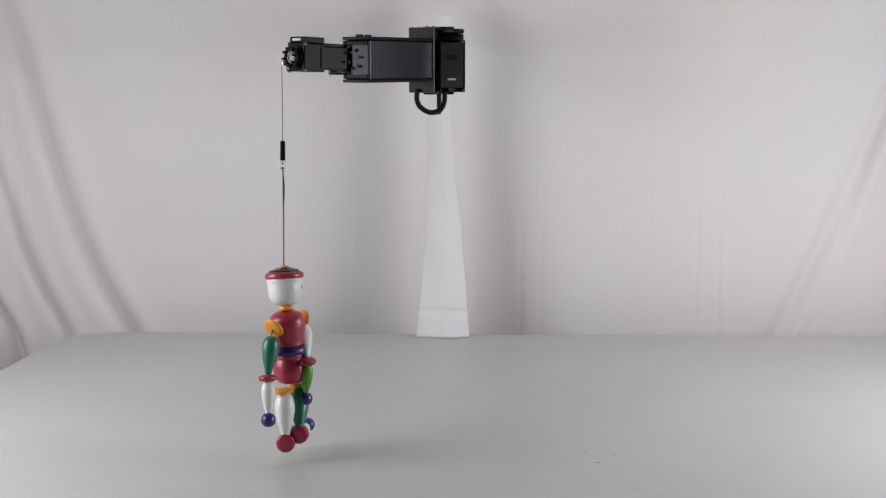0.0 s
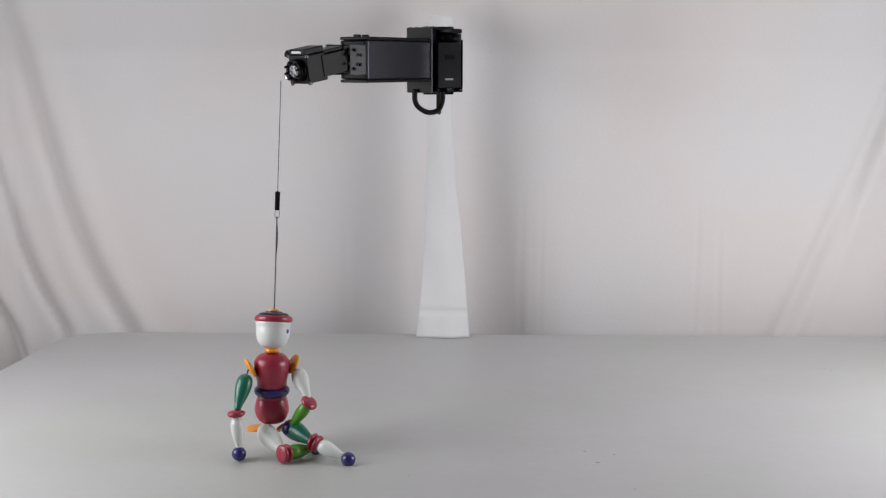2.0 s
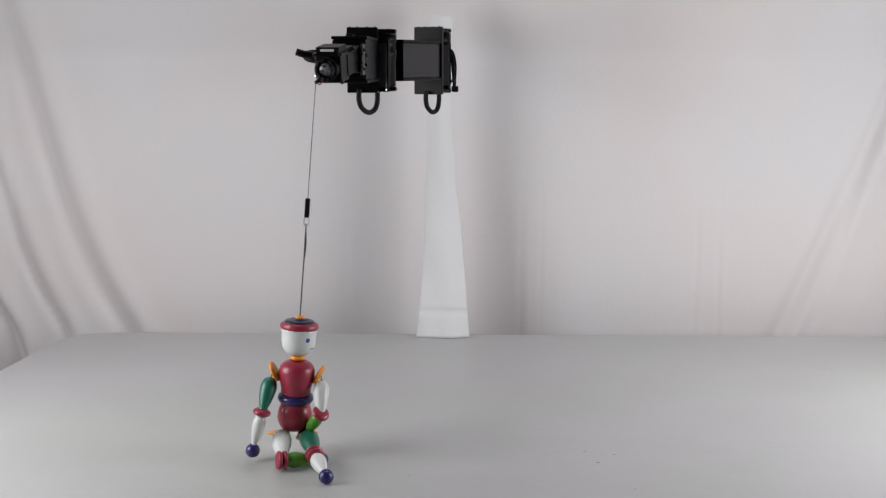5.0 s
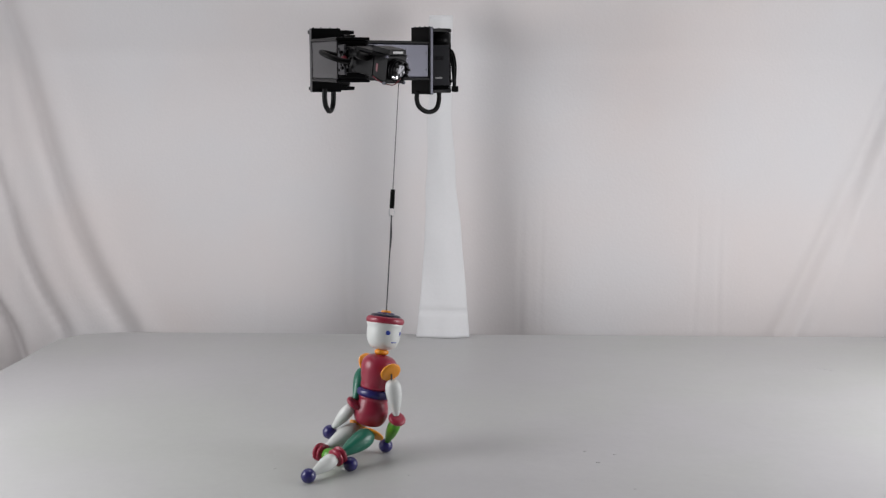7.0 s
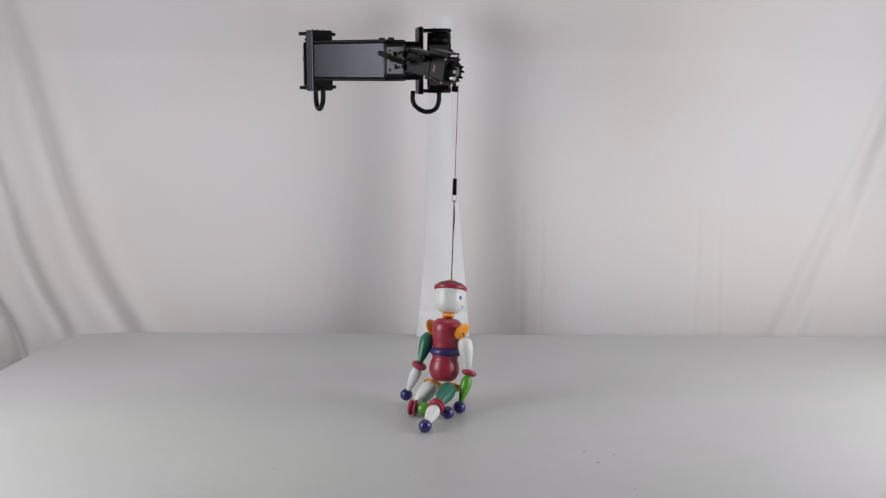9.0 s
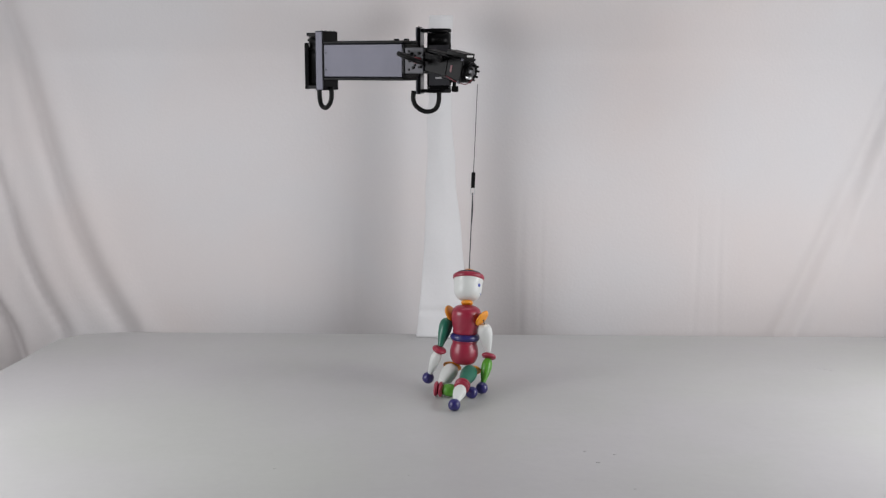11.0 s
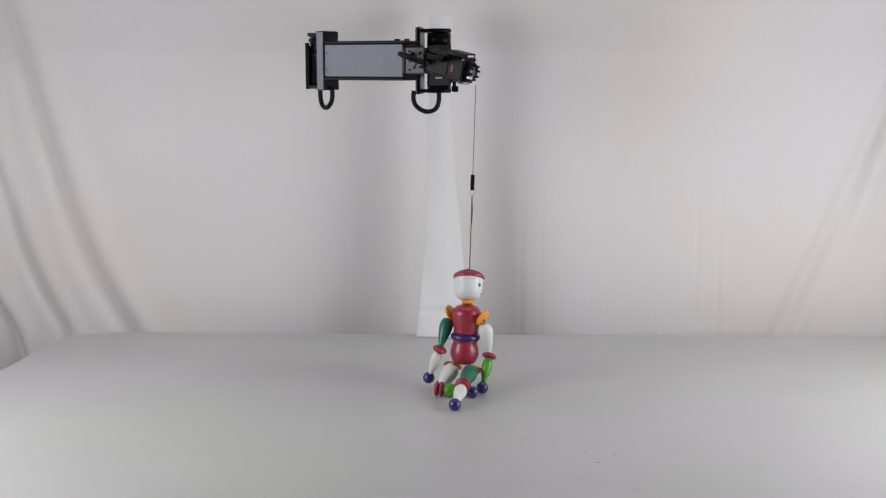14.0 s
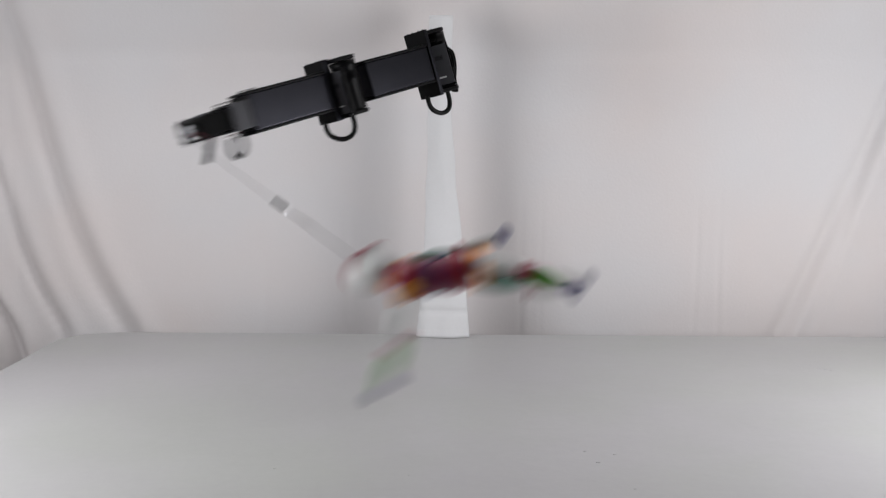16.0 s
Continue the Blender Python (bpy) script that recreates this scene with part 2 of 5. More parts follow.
def tube(points, r, seg=8, steps=6):
    """A round cable along a curve through points."""
    bm = bmesh.new()
    p = [Vector(q) for q in points]
    p = [2 * p[0] - p[1]] + p + [2 * p[-1] - p[-2]]
    path = []
    for i in range(1, len(p) - 2):
        for s in range(steps):
            t = s / steps
            path.append(0.5 * (2 * p[i] + (p[i + 1] - p[i - 1]) * t + (2 * p[i - 1] - 5 * p[i] + 4 * p[i + 1] - p[i + 2]) * t * t
                               + (3 * p[i] - p[i - 1] - 3 * p[i + 1] + p[i + 2]) * t ** 3))
    path.append(p[-2])
    side = None
    rings = []
    for i, q in enumerate(path):
        d = (path[min(i + 1, len(path) - 1)] - path[max(i - 1, 0)]).normalized()
        if side is None:
            side = d.orthogonal().normalized()
        side = (side - d * side.dot(d)).normalized()
        up = d.cross(side)
        rings.append([bm.verts.new(q + r * (side * math.cos(2 * math.pi * k / seg) + up * math.sin(2 * math.pi * k / seg))) for k in range(seg)])
    for a, b in zip(rings, rings[1:]):
        for k in range(seg):
            bm.faces.new((a[k], a[(k + 1) % seg], b[(k + 1) % seg], b[k]))
    bm.faces.new(rings[0][::-1])
    bm.faces.new(rings[-1])
    return bm


# ---- the jointed wooden puppet ----
puppet = new("string_puppet")
tagged(puppet, "jointed string puppet of lacquered red, green and white wooden beads", "puppet")
part("lower_torso", lathe(smooth_profile([(0, 0), (0.013, 0.0008), (0.0205, 0.005), (0.0250, 0.014), (0.0262, 0.022), (0.0248, 0.032), (0.0222, 0.040), (0.0215, 0.046), (0, 0.0465)], 4), 40), M_RED, puppet)
part("belt", lathe(smooth_profile([(0.016, 0.0445), (0.0230, 0.0450), (0.0262, 0.0475), (0.0270, 0.051), (0.0262, 0.0545), (0.0230, 0.0570), (0.016, 0.0575)], 4), 40), M_BLUE, puppet, "dark blue lacquered belt ring")
part("upper_torso", lathe(smooth_profile([(0, 0.0565), (0.0205, 0.057), (0.0228, 0.066), (0.0256, 0.079), (0.0270, 0.090), (0.0258, 0.099), (0.0205, 0.1060), (0.012, 0.1093), (0, 0.110)], 4), 40), M_RED, puppet)

head = part("head", lathe(smooth_profile([(0, 0.0080), (0.010, 0.0083), (0.0180, 0.0118), (0.0232, 0.0190), (0.0255, 0.0290), (0.0258, 0.0400), (0.0254, 0.0500), (0, 0.0505)], 4), 40), M_WHITE, puppet, "white lacquered head with blue dot eyes")
part("neck_bead", lens(0.0108, 0.0085, 0.0040), M_ORANGE, head, "orange neck bead")
part("hat_brim", lathe(smooth_profile([(0.018, 0.0466), (0.0256, 0.0468), (0.0285, 0.0495), (0.0290, 0.0528), (0.0276, 0.0562), (0.0238, 0.0577), (0.012, 0.0578)], 4), 40), M_RED, head, "red lacquered hat ring")
part("hat_disc", lathe(smooth_profile([(0.006, 0.0574), (0.0222, 0.0575), (0.0228, 0.0590), (0.0205, 0.0612), (0.0130, 0.0625), (0.006, 0.0628)], 3), 36), M_NIGHT, head, "very dark blue hat disc")
part("hat_ring", lathe(smooth_profile([(0.006, 0.0622), (0.0122, 0.0624), (0.0128, 0.0632), (0.0118, 0.0640), (0.006, 0.0642)], 3), 32), M_BLUE, head, "dark blue ring on the hat")
part("hat_button", lens(0.0078, 0.0048, 0.0653), M_ORANGE, head, "orange hat button")
for side in (-1, 1):
    a = math.radians(29 * side)
    part("eye_dot", lens(0.0037, 0.0012, 0.0, Matrix.Translation((0.0254 * math.sin(a), -0.0254 * math.cos(a), 0.0345)) @ pose(0, 0, 0, 90, 0, math.degrees(a))), M_EYE, head, "round blue painted dot")
part("mouth_stroke", tube([(0.0236 * math.sin(b), -0.0236 * math.cos(b), 0.0215 - 0.0012 * math.cos(b * 6)) for b in (-0.2, -0.1, 0.0, 0.1, 0.2)], 0.0009, 6), M_EYE, head, "thin dark painted stroke")

for side in (-1, 1):
    part("shoulder_disc", lens(0.0160, 0.0072, 0.0, pose(side * 0.0335, 0, 0.090, 0, side * 118, 0)), M_ORANGE, puppet, "orange shoulder disc")
    part("cord", tube([(side * 0.036, 0, 0.087), (side * 0.039, 0, 0.080), (side * 0.040, 0, 0.074)], 0.0008, 6, 3), M_CORD, puppet, "thin dark joint cord")

UPPER_ARM = smooth_profile([(0, -0.0085), (0.0062, -0.0095), (0.0108, -0.0150), (0.0124, -0.0240), (0.0115, -0.0340), (0.0090, -0.0460), (0.0060, -0.0570), (0.0042, -0.0640), (0, -0.0645)], 4)
FOREARM = smooth_profile([(0, -0.0050), (0.0058, -0.0060), (0.0090, -0.0130), (0.0096, -0.0210), (0.0082, -0.0330), (0.0055, -0.0440), (0.0036, -0.0520), (0, -0.0525)], 4)
THIGH = smooth_profile([(0, -0.0070), (0.0075, -0.0080), (0.0128, -0.0150), (0.0148, -0.0260), (0.0138, -0.0390), (0.0108, -0.0530), (0.0074, -0.0650), (0.0056, -0.0705), (0, -0.0710)], 4)
SHIN = smooth_profile([(0, -0.0060), (0.0070, -0.0068), (0.0108, -0.0140), (0.0114, -0.0210), (0.0096, -0.0320), (0.0064, -0.0430), (0.0042, -0.0510), (0, -0.0515)], 4)
limbs, hips = {}, {}


def arm(key, upper_mat, lower_mat):
    upper = limbs["upper_arm_" + key] = part("upper_arm", lathe(UPPER_ARM), upper_mat, puppet)
    part("cord", tube([(0, 0, 0.0), (0, 0, -0.005), (0, 0, -0.010)], 0.0008, 6, 2), M_CORD, upper, "thin dark joint cord")
    lower = limbs["forearm_" + key] = part("forearm", lathe(FOREARM), lower_mat, puppet)
    part("elbow_disc", lens(0.0132, 0.0100), M_RED, lower, "red elbow disc")
    part("hand_ball", ball(0.0108, -0.0605), M_BLUE, lower, "dark blue ball at the arm's end")


def leg(key, upper_mat, lower_mat):
    upper = limbs["thigh_" + key] = part("thigh", lathe(THIGH), upper_mat, puppet)
    hips[key] = part("hip_disc", lens(0.0172, 0.0062, -0.0045, pose(-0.004, 0, 0.002) if key == "r" else None), M_ORANGE, puppet, "orange hip disc")
    part("cord", tube([(0, 0, 0.0), (0, 0, -0.004), (0, 0, -0.009)], 0.0008, 6, 2), M_CORD, upper, "thin dark joint cord")
    lower = limbs["shin_" + key] = part("shin", lathe(SHIN), lower_mat, puppet)
    part("knee_disc", lens(0.0138, 0.0082, 0.0042), M_RED, lower, "red knee disc")
    part("knee_disc", lens(0.0138, 0.0082, -0.0042), M_RED, lower, "red knee disc")
    part("foot_ball", ball(0.0108, -0.0600), M_BLUE, lower, "dark blue ball at the leg's end")


arm("r", M_GREEN, M_WHITE)
arm("l", M_WHITE, M_LIME)
leg("r", M_WHITE, M_LIME)
leg("l", M_GREEN, M_WHITE)

# ---- the line from the winch to the puppet ----
suspension_line = new("suspension_line")
tagged(suspension_line, "thin dark cord with a black clip above the puppet", "cord")
part("lower_cord", tube([(0, 0, -0.158), (0.0002, 0, -0.10), (0, 0, -0.012)], 0.0010, 6, 3), M_CORD, suspension_line)
part("loop_knot", tube([(0, 0, -0.018), (0.0016, 0, -0.040), (0.0012, 0, -0.060), (0, 0, -0.075)], 0.0008, 6, 4), M_CORD, suspension_line)
clip = part("clip", new_box(-0.0035, -0.0028, -0.002, 0.0035, 0.0028, 0.0265, bevel=0.0012), M_RUBBER, suspension_line, "small black snap clip")
part("clip_ring", tube([(0.0, 0, -0.016), (0.0032, 0, -0.012), (0.0034, 0, -0.004), (0.0, 0, 0.0), (-0.0034, 0, -0.004), (-0.0032, 0, -0.012), (0.0, 0, -0.016)], 0.0009, 6, 4), M_STEEL, clip, "bright steel snap ring")
part("upper_cord", tube([(0, 0, 0.014), (0, 0, 0.08), (0, 0, 0.135)], 0.0006, 6, 2), M_CORD, suspension_line)
feed_line = new("feed_line")
tagged(feed_line, "thin dark cord hanging from the robot's winch", "cord")
part("cord", tube([(0, 0, -0.140), (0, 0, -0.07), (0, 0, 0.0)], 0.0006, 6, 2), M_CORD, feed_line)


# ---- the robot arm ----
robot_arm = new("robot_arm")
tagged(robot_arm, "black jointed robot arm of boxy aluminium links with cable loops", "robot arm")


def bolts(bm, ring, m, r=0.0018, h=0.0025):
    for x, y in ring:
        made = bmesh.ops.create_cone(bm, cap_ends=True, segments=8, radius1=r, radius2=r * 0.85, depth=h)["verts"]
        bmesh.ops.transform(bm, matrix=m @ Matrix.Translation((x, y, h / 2)), verts=made)
    return bm


def circle(n, r, turn=0.0):
    return [(r * math.cos(2 * math.pi * i / n + turn), r * math.sin(2 * math.pi * i / n + turn)) for i in range(n)]


def cylinder_profile(r, z0, z1, b=0.0015):
    return [(0, z0), (r - b, z0), (r, z0 + b), (r, z1 - b), (r - b, z1), (0, z1)]


def motor(parent, x, h, name="motor"):
    """The motor of a joint at x on the parent's axis: ribbed cylinder, housing towards +x, sockets and printed marks."""
    at_joint = Matrix.Translation((x, 0, 0))
    body = lathe([(0, -h / 2 + 0.010), (0.019, -h / 2 + 0.010), (0.0205, -h / 2 + 0.012), (0.0205, 0.004), (0.0218, 0.006), (0.0218, 0.016), (0.0205, 0.0175), (0.0205, 0.030), (0.0218, 0.0315), (0.0218, h / 2 - 0.0105), (0, h / 2 - 0.0100)], 36, at_joint)
    ob = part(name, body, M_BLACK, parent, "ribbed black motor cylinder")
    shell = bmesh.new()
    box(shell, x - 0.006, -0.0165, -0.044, x + 0.0255, 0.0165, 0.021, bevel=0.002)
    box(shell, x + 0.012, -0.0190, -0.0475, x + 0.0258, 0.0190, -0.0442, bevel=0.0008)
    box(shell, x + 0.012, -0.0190, 0.0212, x + 0.0258, 0.0190, 0.0240, bevel=0.0008)
    own = ob if parent is robot_arm else parent
    part("motor_housing", shell, M_BLACK, own, "black motor housing", smooth=False)
    part("motor_cover", new_box(x + 0.0256, -0.0185, -0.0445, x + 0.0268, 0.0185, 0.0285, bevel=0.0005), M_PLATE, own, "metal motor cover, its glint put into an even grey, with a printed mark", smooth=False)
    part("cover_frame", new_box(x + 0.0200, -0.0215, -0.0520, x + 0.0262, 0.0215, -0.0450, bevel=0.0012), M_BLACK, own, smooth=False)
    for y in (-0.0205, 0.0205):
        part("cover_frame", new_box(x + 0.0180, y - 0.0014, -0.0446, x + 0.0258, y + 0.0014, 0.0330, bevel=0.0006), M_BLACK, own, smooth=False)
        part("screw", bolts(bmesh.new(), [(0.0, 0.0)], pose(x + 0.0262, y * 0.9, -0.0485, 0, 90, 0), 0.0016, 0.0008), M_STEEL, own, "bright steel screw", smooth=False)
    for y in (-0.0045, 0.0045):
        part("screw", bolts(bmesh.new(), [(0.0, 0.0)], pose(x + 0.0275, y, 0.0048, 0, 90, 0), 0.0011, 0.0006), M_RUBBER, own, smooth=False)
    part("label_plate", new_box(x + 0.0269, -0.007, -0.0325, x + 0.0274, 0.006, -0.0295), M_LABEL, own, "white printed mark", smooth=False)
    part("label_plate", new_box(x + 0.006, -0.0171, -0.0325, x + 0.018, -0.0166, -0.0295), M_LABEL, own, "white printed mark", smooth=False)
    part("socket", new_box(x + 0.0269, -0.0085, 0.0005, x + 0.0275, 0.0085, 0.0090, bevel=0.0002), M_COVER, own, "small black connector socket", smooth=False)
    part("plug", new_box(x + 0.014, -0.004, 0.036, x + 0.024, 0.004, 0.0405, bevel=0.001), M_RUBBER, own, smooth=False)
    return ob


def link(name, length, h, yc, half, start, loop, inner=0.0318):
    """A link from its joint's axis (z) along x: bracket, box tube and the hanging cable, from start to loop."""
    ob = part(name, new_box(inner, yc - half, -h / 2, 0.0396, yc + half, h / 2, bevel=0.0015), M_PANEL, robot_arm, smooth=False)
    for s in (-1, 1):
        z = s * (h / 2 - 0.006)
        part("flange", new_box(-0.004 if yc > -0.02 else 0.004, min(-0.0225, yc - half + 0.002), z - 0.003, inner - 0.0002, 0.0225, z + 0.003, bevel=0.001), M_BLACK, ob, smooth=False)
        part("end_cap", lathe(cylinder_profile(0.0228, z - 0.0036, z + 0.0036), 32), M_BLACK, ob)
        for x, y in ((0.0357, -0.021), (0.0357, -0.008), (0.0357, 0.008), (0.0357, 0.021), (0.010, 0.012), (0.010, -0.012)):
            part("bolt", bolts(bmesh.new(), [(x, y + (yc if x > 0.02 else 0.0))], pose(0, 0, s * (h / 2 - (0.0036 if x < 0.02 else 0.0008)), 0, 0, 0), 0.0017, 0.002), M_RUBBER, ob, smooth=False)
    # added black sheet that keeps this plate face from mirroring the side lamp
    part("plate_glare_sheet", new_box(0.0397, yc - half + 0.0006, -h / 2 + 0.0006, 0.0405, yc + half - 0.0006, h / 2 - 0.0006), M_BLACK, ob, smooth=False)
    box_tube = part("box_tube", new_box(0.0407, yc - 0.0250, -0.0300, length - 0.032, yc + 0.0250, 0.0300, bevel=0.002), M_PANEL, ob, smooth=False)
    for s in (-1, 1):
        rail = new_box(0.0407, yc - 0.0272, s * 0.0325 - 0.0024, length - 0.028, yc + 0.0272, s * 0.0325 + 0.0024, bevel=0.0014)
        part("rail", rail, M_BLACK, ob, "black edge rail", smooth=False)
        for z in (0.014, -0.016):
            part("screw", bolts(bmesh.new(), [(0.046, -s * z)], pose(0, yc + s * 0.0250, 0, 90 if s < 0 else -90, 0, 0), 0.0016, 0.0008), M_RUBBER, ob, smooth=False)
    (sx, sy), (lx, ly) = start, loop
    b = -h / 2
    shape = ((1.0, 0.006), (1.02, -0.010), (0.90, -0.023), (0.55, -0.0325), (0.18, -0.029), (0.02, -0.015), (0.0, 0.006))
    part("cable_loop", tube([(sx + (lx - sx) * u, sy + (ly - sy) * u, b + d) for u, d in shape], 0.0044, 10), M_RUBBER, ob, "thick black cable loop")
    return ob


REACH_1, REACH_2 = 0.223, 0.2360    # from joint to joint
OFF = -0.031                # the second link runs beside its joint
base_motor = motor(robot_arm, 0.0, 0.122, "base_motor")
base_motor.matrix_basis = pose(0, 0, 0, 0, 0, -90)
link_1 = link("upper_link", REACH_1, 0.122, -0.004, 0.028, (0.0, 0.0), (0.048, -0.004))
motor(link_1, REACH_1, 0.107)
link_2 = link("fore_link", REACH_2, 0.107, OFF, 0.0255, (0.002, -0.010), (0.044, -0.036), 0.0235)

end_plate = part("end_plate", new_box(0.2042, OFF - 0.0255, -0.0292, 0.2090, OFF + 0.0255, 0.0292, bevel=0.0022), M_BLACK, link_2, smooth=False)
for x, y in circle(8, 0.0150, 0.4) + [(-0.024, 0.021), (0.024, 0.021), (-0.024, -0.021), (0.024, -0.021)]:
    part("bolt", bolts(bmesh.new(), [(x, y)], pose(0.2088, OFF, 0, 0, 90, 0), 0.0026, 0.002), M_RUBBER, link_2, smooth=False)

# the fork at the end of the second link
for y in (-0.0225, 0.0225):
    part("fork_plate", new_box(0.1980, OFF + y - 0.002, -0.023, 0.2450, OFF + y + 0.002, 0.023, bevel=0.0016), M_ZINC_DARK, link_2, "grey metal fork plate", smooth=False)
for x, y in circle(8, 0.0115) + [(-0.030, 0.014), (-0.030, -0.014), (-0.020, 0.016), (-0.020, -0.016)]:
    part("bolt", bolts(bmesh.new(), [(x, y)], pose(REACH_2, OFF - 0.0245, 0, 90, 0, 0), 0.0022, 0.0015), M_RUBBER, link_2, smooth=False)
part("hub", lathe([(0, 0), (0.0056, 0), (0.0056, 0.0016), (0, 0.0016)], 20, pose(REACH_2, OFF - 0.0245, 0, 90, 0, 0)), M_WIRE, link_2, "small red hub")
for x in (0.176, 0.196):
    part("cable_clip", new_box(x, OFF - 0.006, 0.0350, x + 0.005, OFF + 0.006, 0.0385, bevel=0.001), M_RUBBER, link_2, smooth=False)

# the wrist with its winch wheel
wrist = part("wrist", new_box(-0.008, -0.0165, -0.0165, 0.048, 0.0165, 0.0165, bevel=0.0025), M_BLACK, robot_arm, smooth=False)
for s in (-1, 1):
    part("side_plate", new_box(0.010, s * 0.01925 - 0.00095, -0.0150, 0.058, s * 0.01925 + 0.00095, 0.0165, bevel=0.0007), M_BLACK, wrist, smooth=False)
tilt_motor = part("tilt_motor", lathe([(0, -0.0200), (0.0185, -0.0200), (0.0200, -0.0185), (0.0200, 0.006), (0.0188, 0.008), (0.0188, 0.012), (0.0200, 0.014), (0.0200, 0.0185), (0.0185, 0.0200), (0, 0.0200)], 36, pose(-0.002, 0, 0, 90, 0, 0)), M_BLACK, wrist, "round black joint motor")
for s in (-1, 1):
    for spot in circle(6, 0.0140, 0.3):
        part("bolt", bolts(bmesh.new(), [spot], pose(-0.002, s * 0.0248, 0, -90 * s, 0, 0), 0.0026, 0.003), M_RUBBER, tilt_motor, smooth=False)
part("hub", lathe([(0, 0.0248), (0.0062, 0.0248), (0.0062, 0.0264), (0, 0.0264)], 20, pose(-0.002, 0, 0, 90, 0, 0)), M_WIRE, tilt_motor, "small red hub")
part("top_rail", new_box(0.006, -0.014, 0.0168, 0.050, 0.014, 0.0222, bevel=0.0012), M_BLACK, wrist, smooth=False)
part("top_box", new_box(0.050, -0.017, 0.0214, 0.0880, 0.017, 0.0300, bevel=0.0012), M_BLACK, wrist, smooth=False)
part("label_plate", new_box(0.0881, -0.010, 0.0242, 0.0886, 0.010, 0.0274), M_LABEL, wrist, "white printed mark", smooth=False)
part("servo", new_box(0.050, -0.0190, -0.0205, 0.0885, 0.0190, 0.0212, bevel=0.0022), M_BLACK, wrist, "square black servo", smooth=False)
part("red_band", new_box(0.0650, -0.0196, -0.006, 0.0690, -0.0188, 0.006, bevel=0.0003), M_WIRE, wrist, "dark red servo mark", smooth=False)
for dy, dz in ((-1, -1), (-1, 1), (1, -1), (1, 1)):
    part("corner_ear", new_box(0.0840, min(dy * 0.0172, dy * 0.0215), min(dz * 0.0172, dz * 0.0218), 0.0888, max(dy * 0.0172, dy * 0.0215), max(dz * 0.0172, dz * 0.0218), bevel=0.0008), M_PANEL, wrist, "grey servo corner", smooth=False)
wheel_pose = pose(0.0885, 0, 0, 0, 90, 0)
wheel = part("winch_wheel", lathe([(0, 0), (0.0165, 0), (0.0172, 0.0010), (0.0172, 0.0035), (0.0150, 0.0042), (0.0150, 0.0065), (0.0168, 0.0072), (0.0168, 0.0095), (0.0158, 0.0105), (0.0105, 0.0105), (0.0100, 0.0088), (0, 0.0088)], 36, wheel_pose), M_BLACK, wrist, "black winch wheel with bright bolts")
for spot in circle(8, 0.0128, 0.2):
    part("bolt", bolts(bmesh.new(), [spot], wheel_pose @ Matrix.Translation((0, 0, 0.0104)), 0.0020, 0.006), M_RUBBER, wheel, smooth=False)
for spot in circle(5, 0.0060):
    part("bolt", bolts(bmesh.new(), [spot], wheel_pose @ Matrix.Translation((0, 0, 0.0097)), 0.0022, 0.0015), M_ZINC, wheel, "dull zinc bolt", smooth=False)
part("hub_plate", lathe([(0, 0.0089), (0.0090, 0.0089), (0.0096, 0.0094), (0.0090, 0.0098), (0, 0.0098)], 28, wheel_pose), M_ZINC, wheel, "dull zinc hub plate")
part("line_guide", lathe([(0.0012, 0), (0.0030, 0), (0.0034, 0.001), (0.0034, 0.008), (0.0028, 0.009), (0.0012, 0.009)], 16, pose(0.0960, -0.0120, -0.0085, 0, 90, 0)), M_STEEL, wheel, "small steel line guide")
part("wire", tube([(0.060, -0.019, -0.014), (0.080, -0.0215, -0.019), (0.096, -0.010, -0.021), (0.104, -0.003, -0.010)], 0.0009, 6), M_WIRE, wrist, "thin red wire")
part("cable_loop", tube([(-0.016, -0.030, 0.004), (-0.023, -0.044, 0.006), (-0.016, -0.060, 0.008), (0.004, -0.063, 0.006), (0.017, -0.050, 0.002), (0.013, -0.030, -0.001)], 0.0042, 10), M_RUBBER, wrist, "thick black cable loop")
part("neck_block", new_box(-0.026, -0.0125, -0.0135, -0.0078, 0.0125, 0.0135, bevel=0.0015), M_BLACK, wrist, smooth=False)
part("cable_end", tube([(0.040, -0.016, 0.010), (0.048, -0.032, 0.013), (0.056, -0.046, 0.016), (0.060, -0.056, 0.020)], 0.0054, 10), M_RUBBER, wrist, "short black cable end")

# what holds the arm to the column
mount = new("arm_mount")
mount.matrix_world = Matrix.Translation((BASE_X, BASE_Y, BASE_Z))
tagged(mount, "black bracket that holds the robot arm on the column", "bracket", kind="structure")
part("beam", new_box(-0.016, 0.030, -0.030, 0.016, 0.262, 0.030, bevel=0.002), M_BLACK, mount, smooth=False)
part("roll_motor", lathe(cylinder_profile(0.021, 0.0, 0.030), 32, pose(0, 0.052, 0, 90, 0, 0)), M_BLACK, mount)
part("cable", tube([(0.012, 0.060, 0.028), (0.026, 0.055, 0.016), (0.031, 0.050, -0.010), (0.026, 0.048, -0.034), (0.014, 0.050, -0.048)], 0.0022, 8), M_RUBBER, mount, "black cable bundle")
for dx, r in ((0.0, 0.0026), (0.0035, 0.0018), (-0.0030, 0.0020)):
    part("cable", tube([(0.020 + dx, 0.046, 0.020), (0.0265 + dx, 0.042, 0.004), (0.0280 + dx, 0.040, -0.016), (0.0285 + dx * 0.6, 0.040, -0.034), (0.0290 + dx * 0.4, 0.040, -0.048)], r, 8), M_RUBBER, mount, "black cable bundle")
part("cable_plug", new_box(0.0235, 0.036, -0.058, 0.0365, 0.044, -0.047, bevel=0.0015), M_RUBBER, mount, "black cable plug", smooth=False)
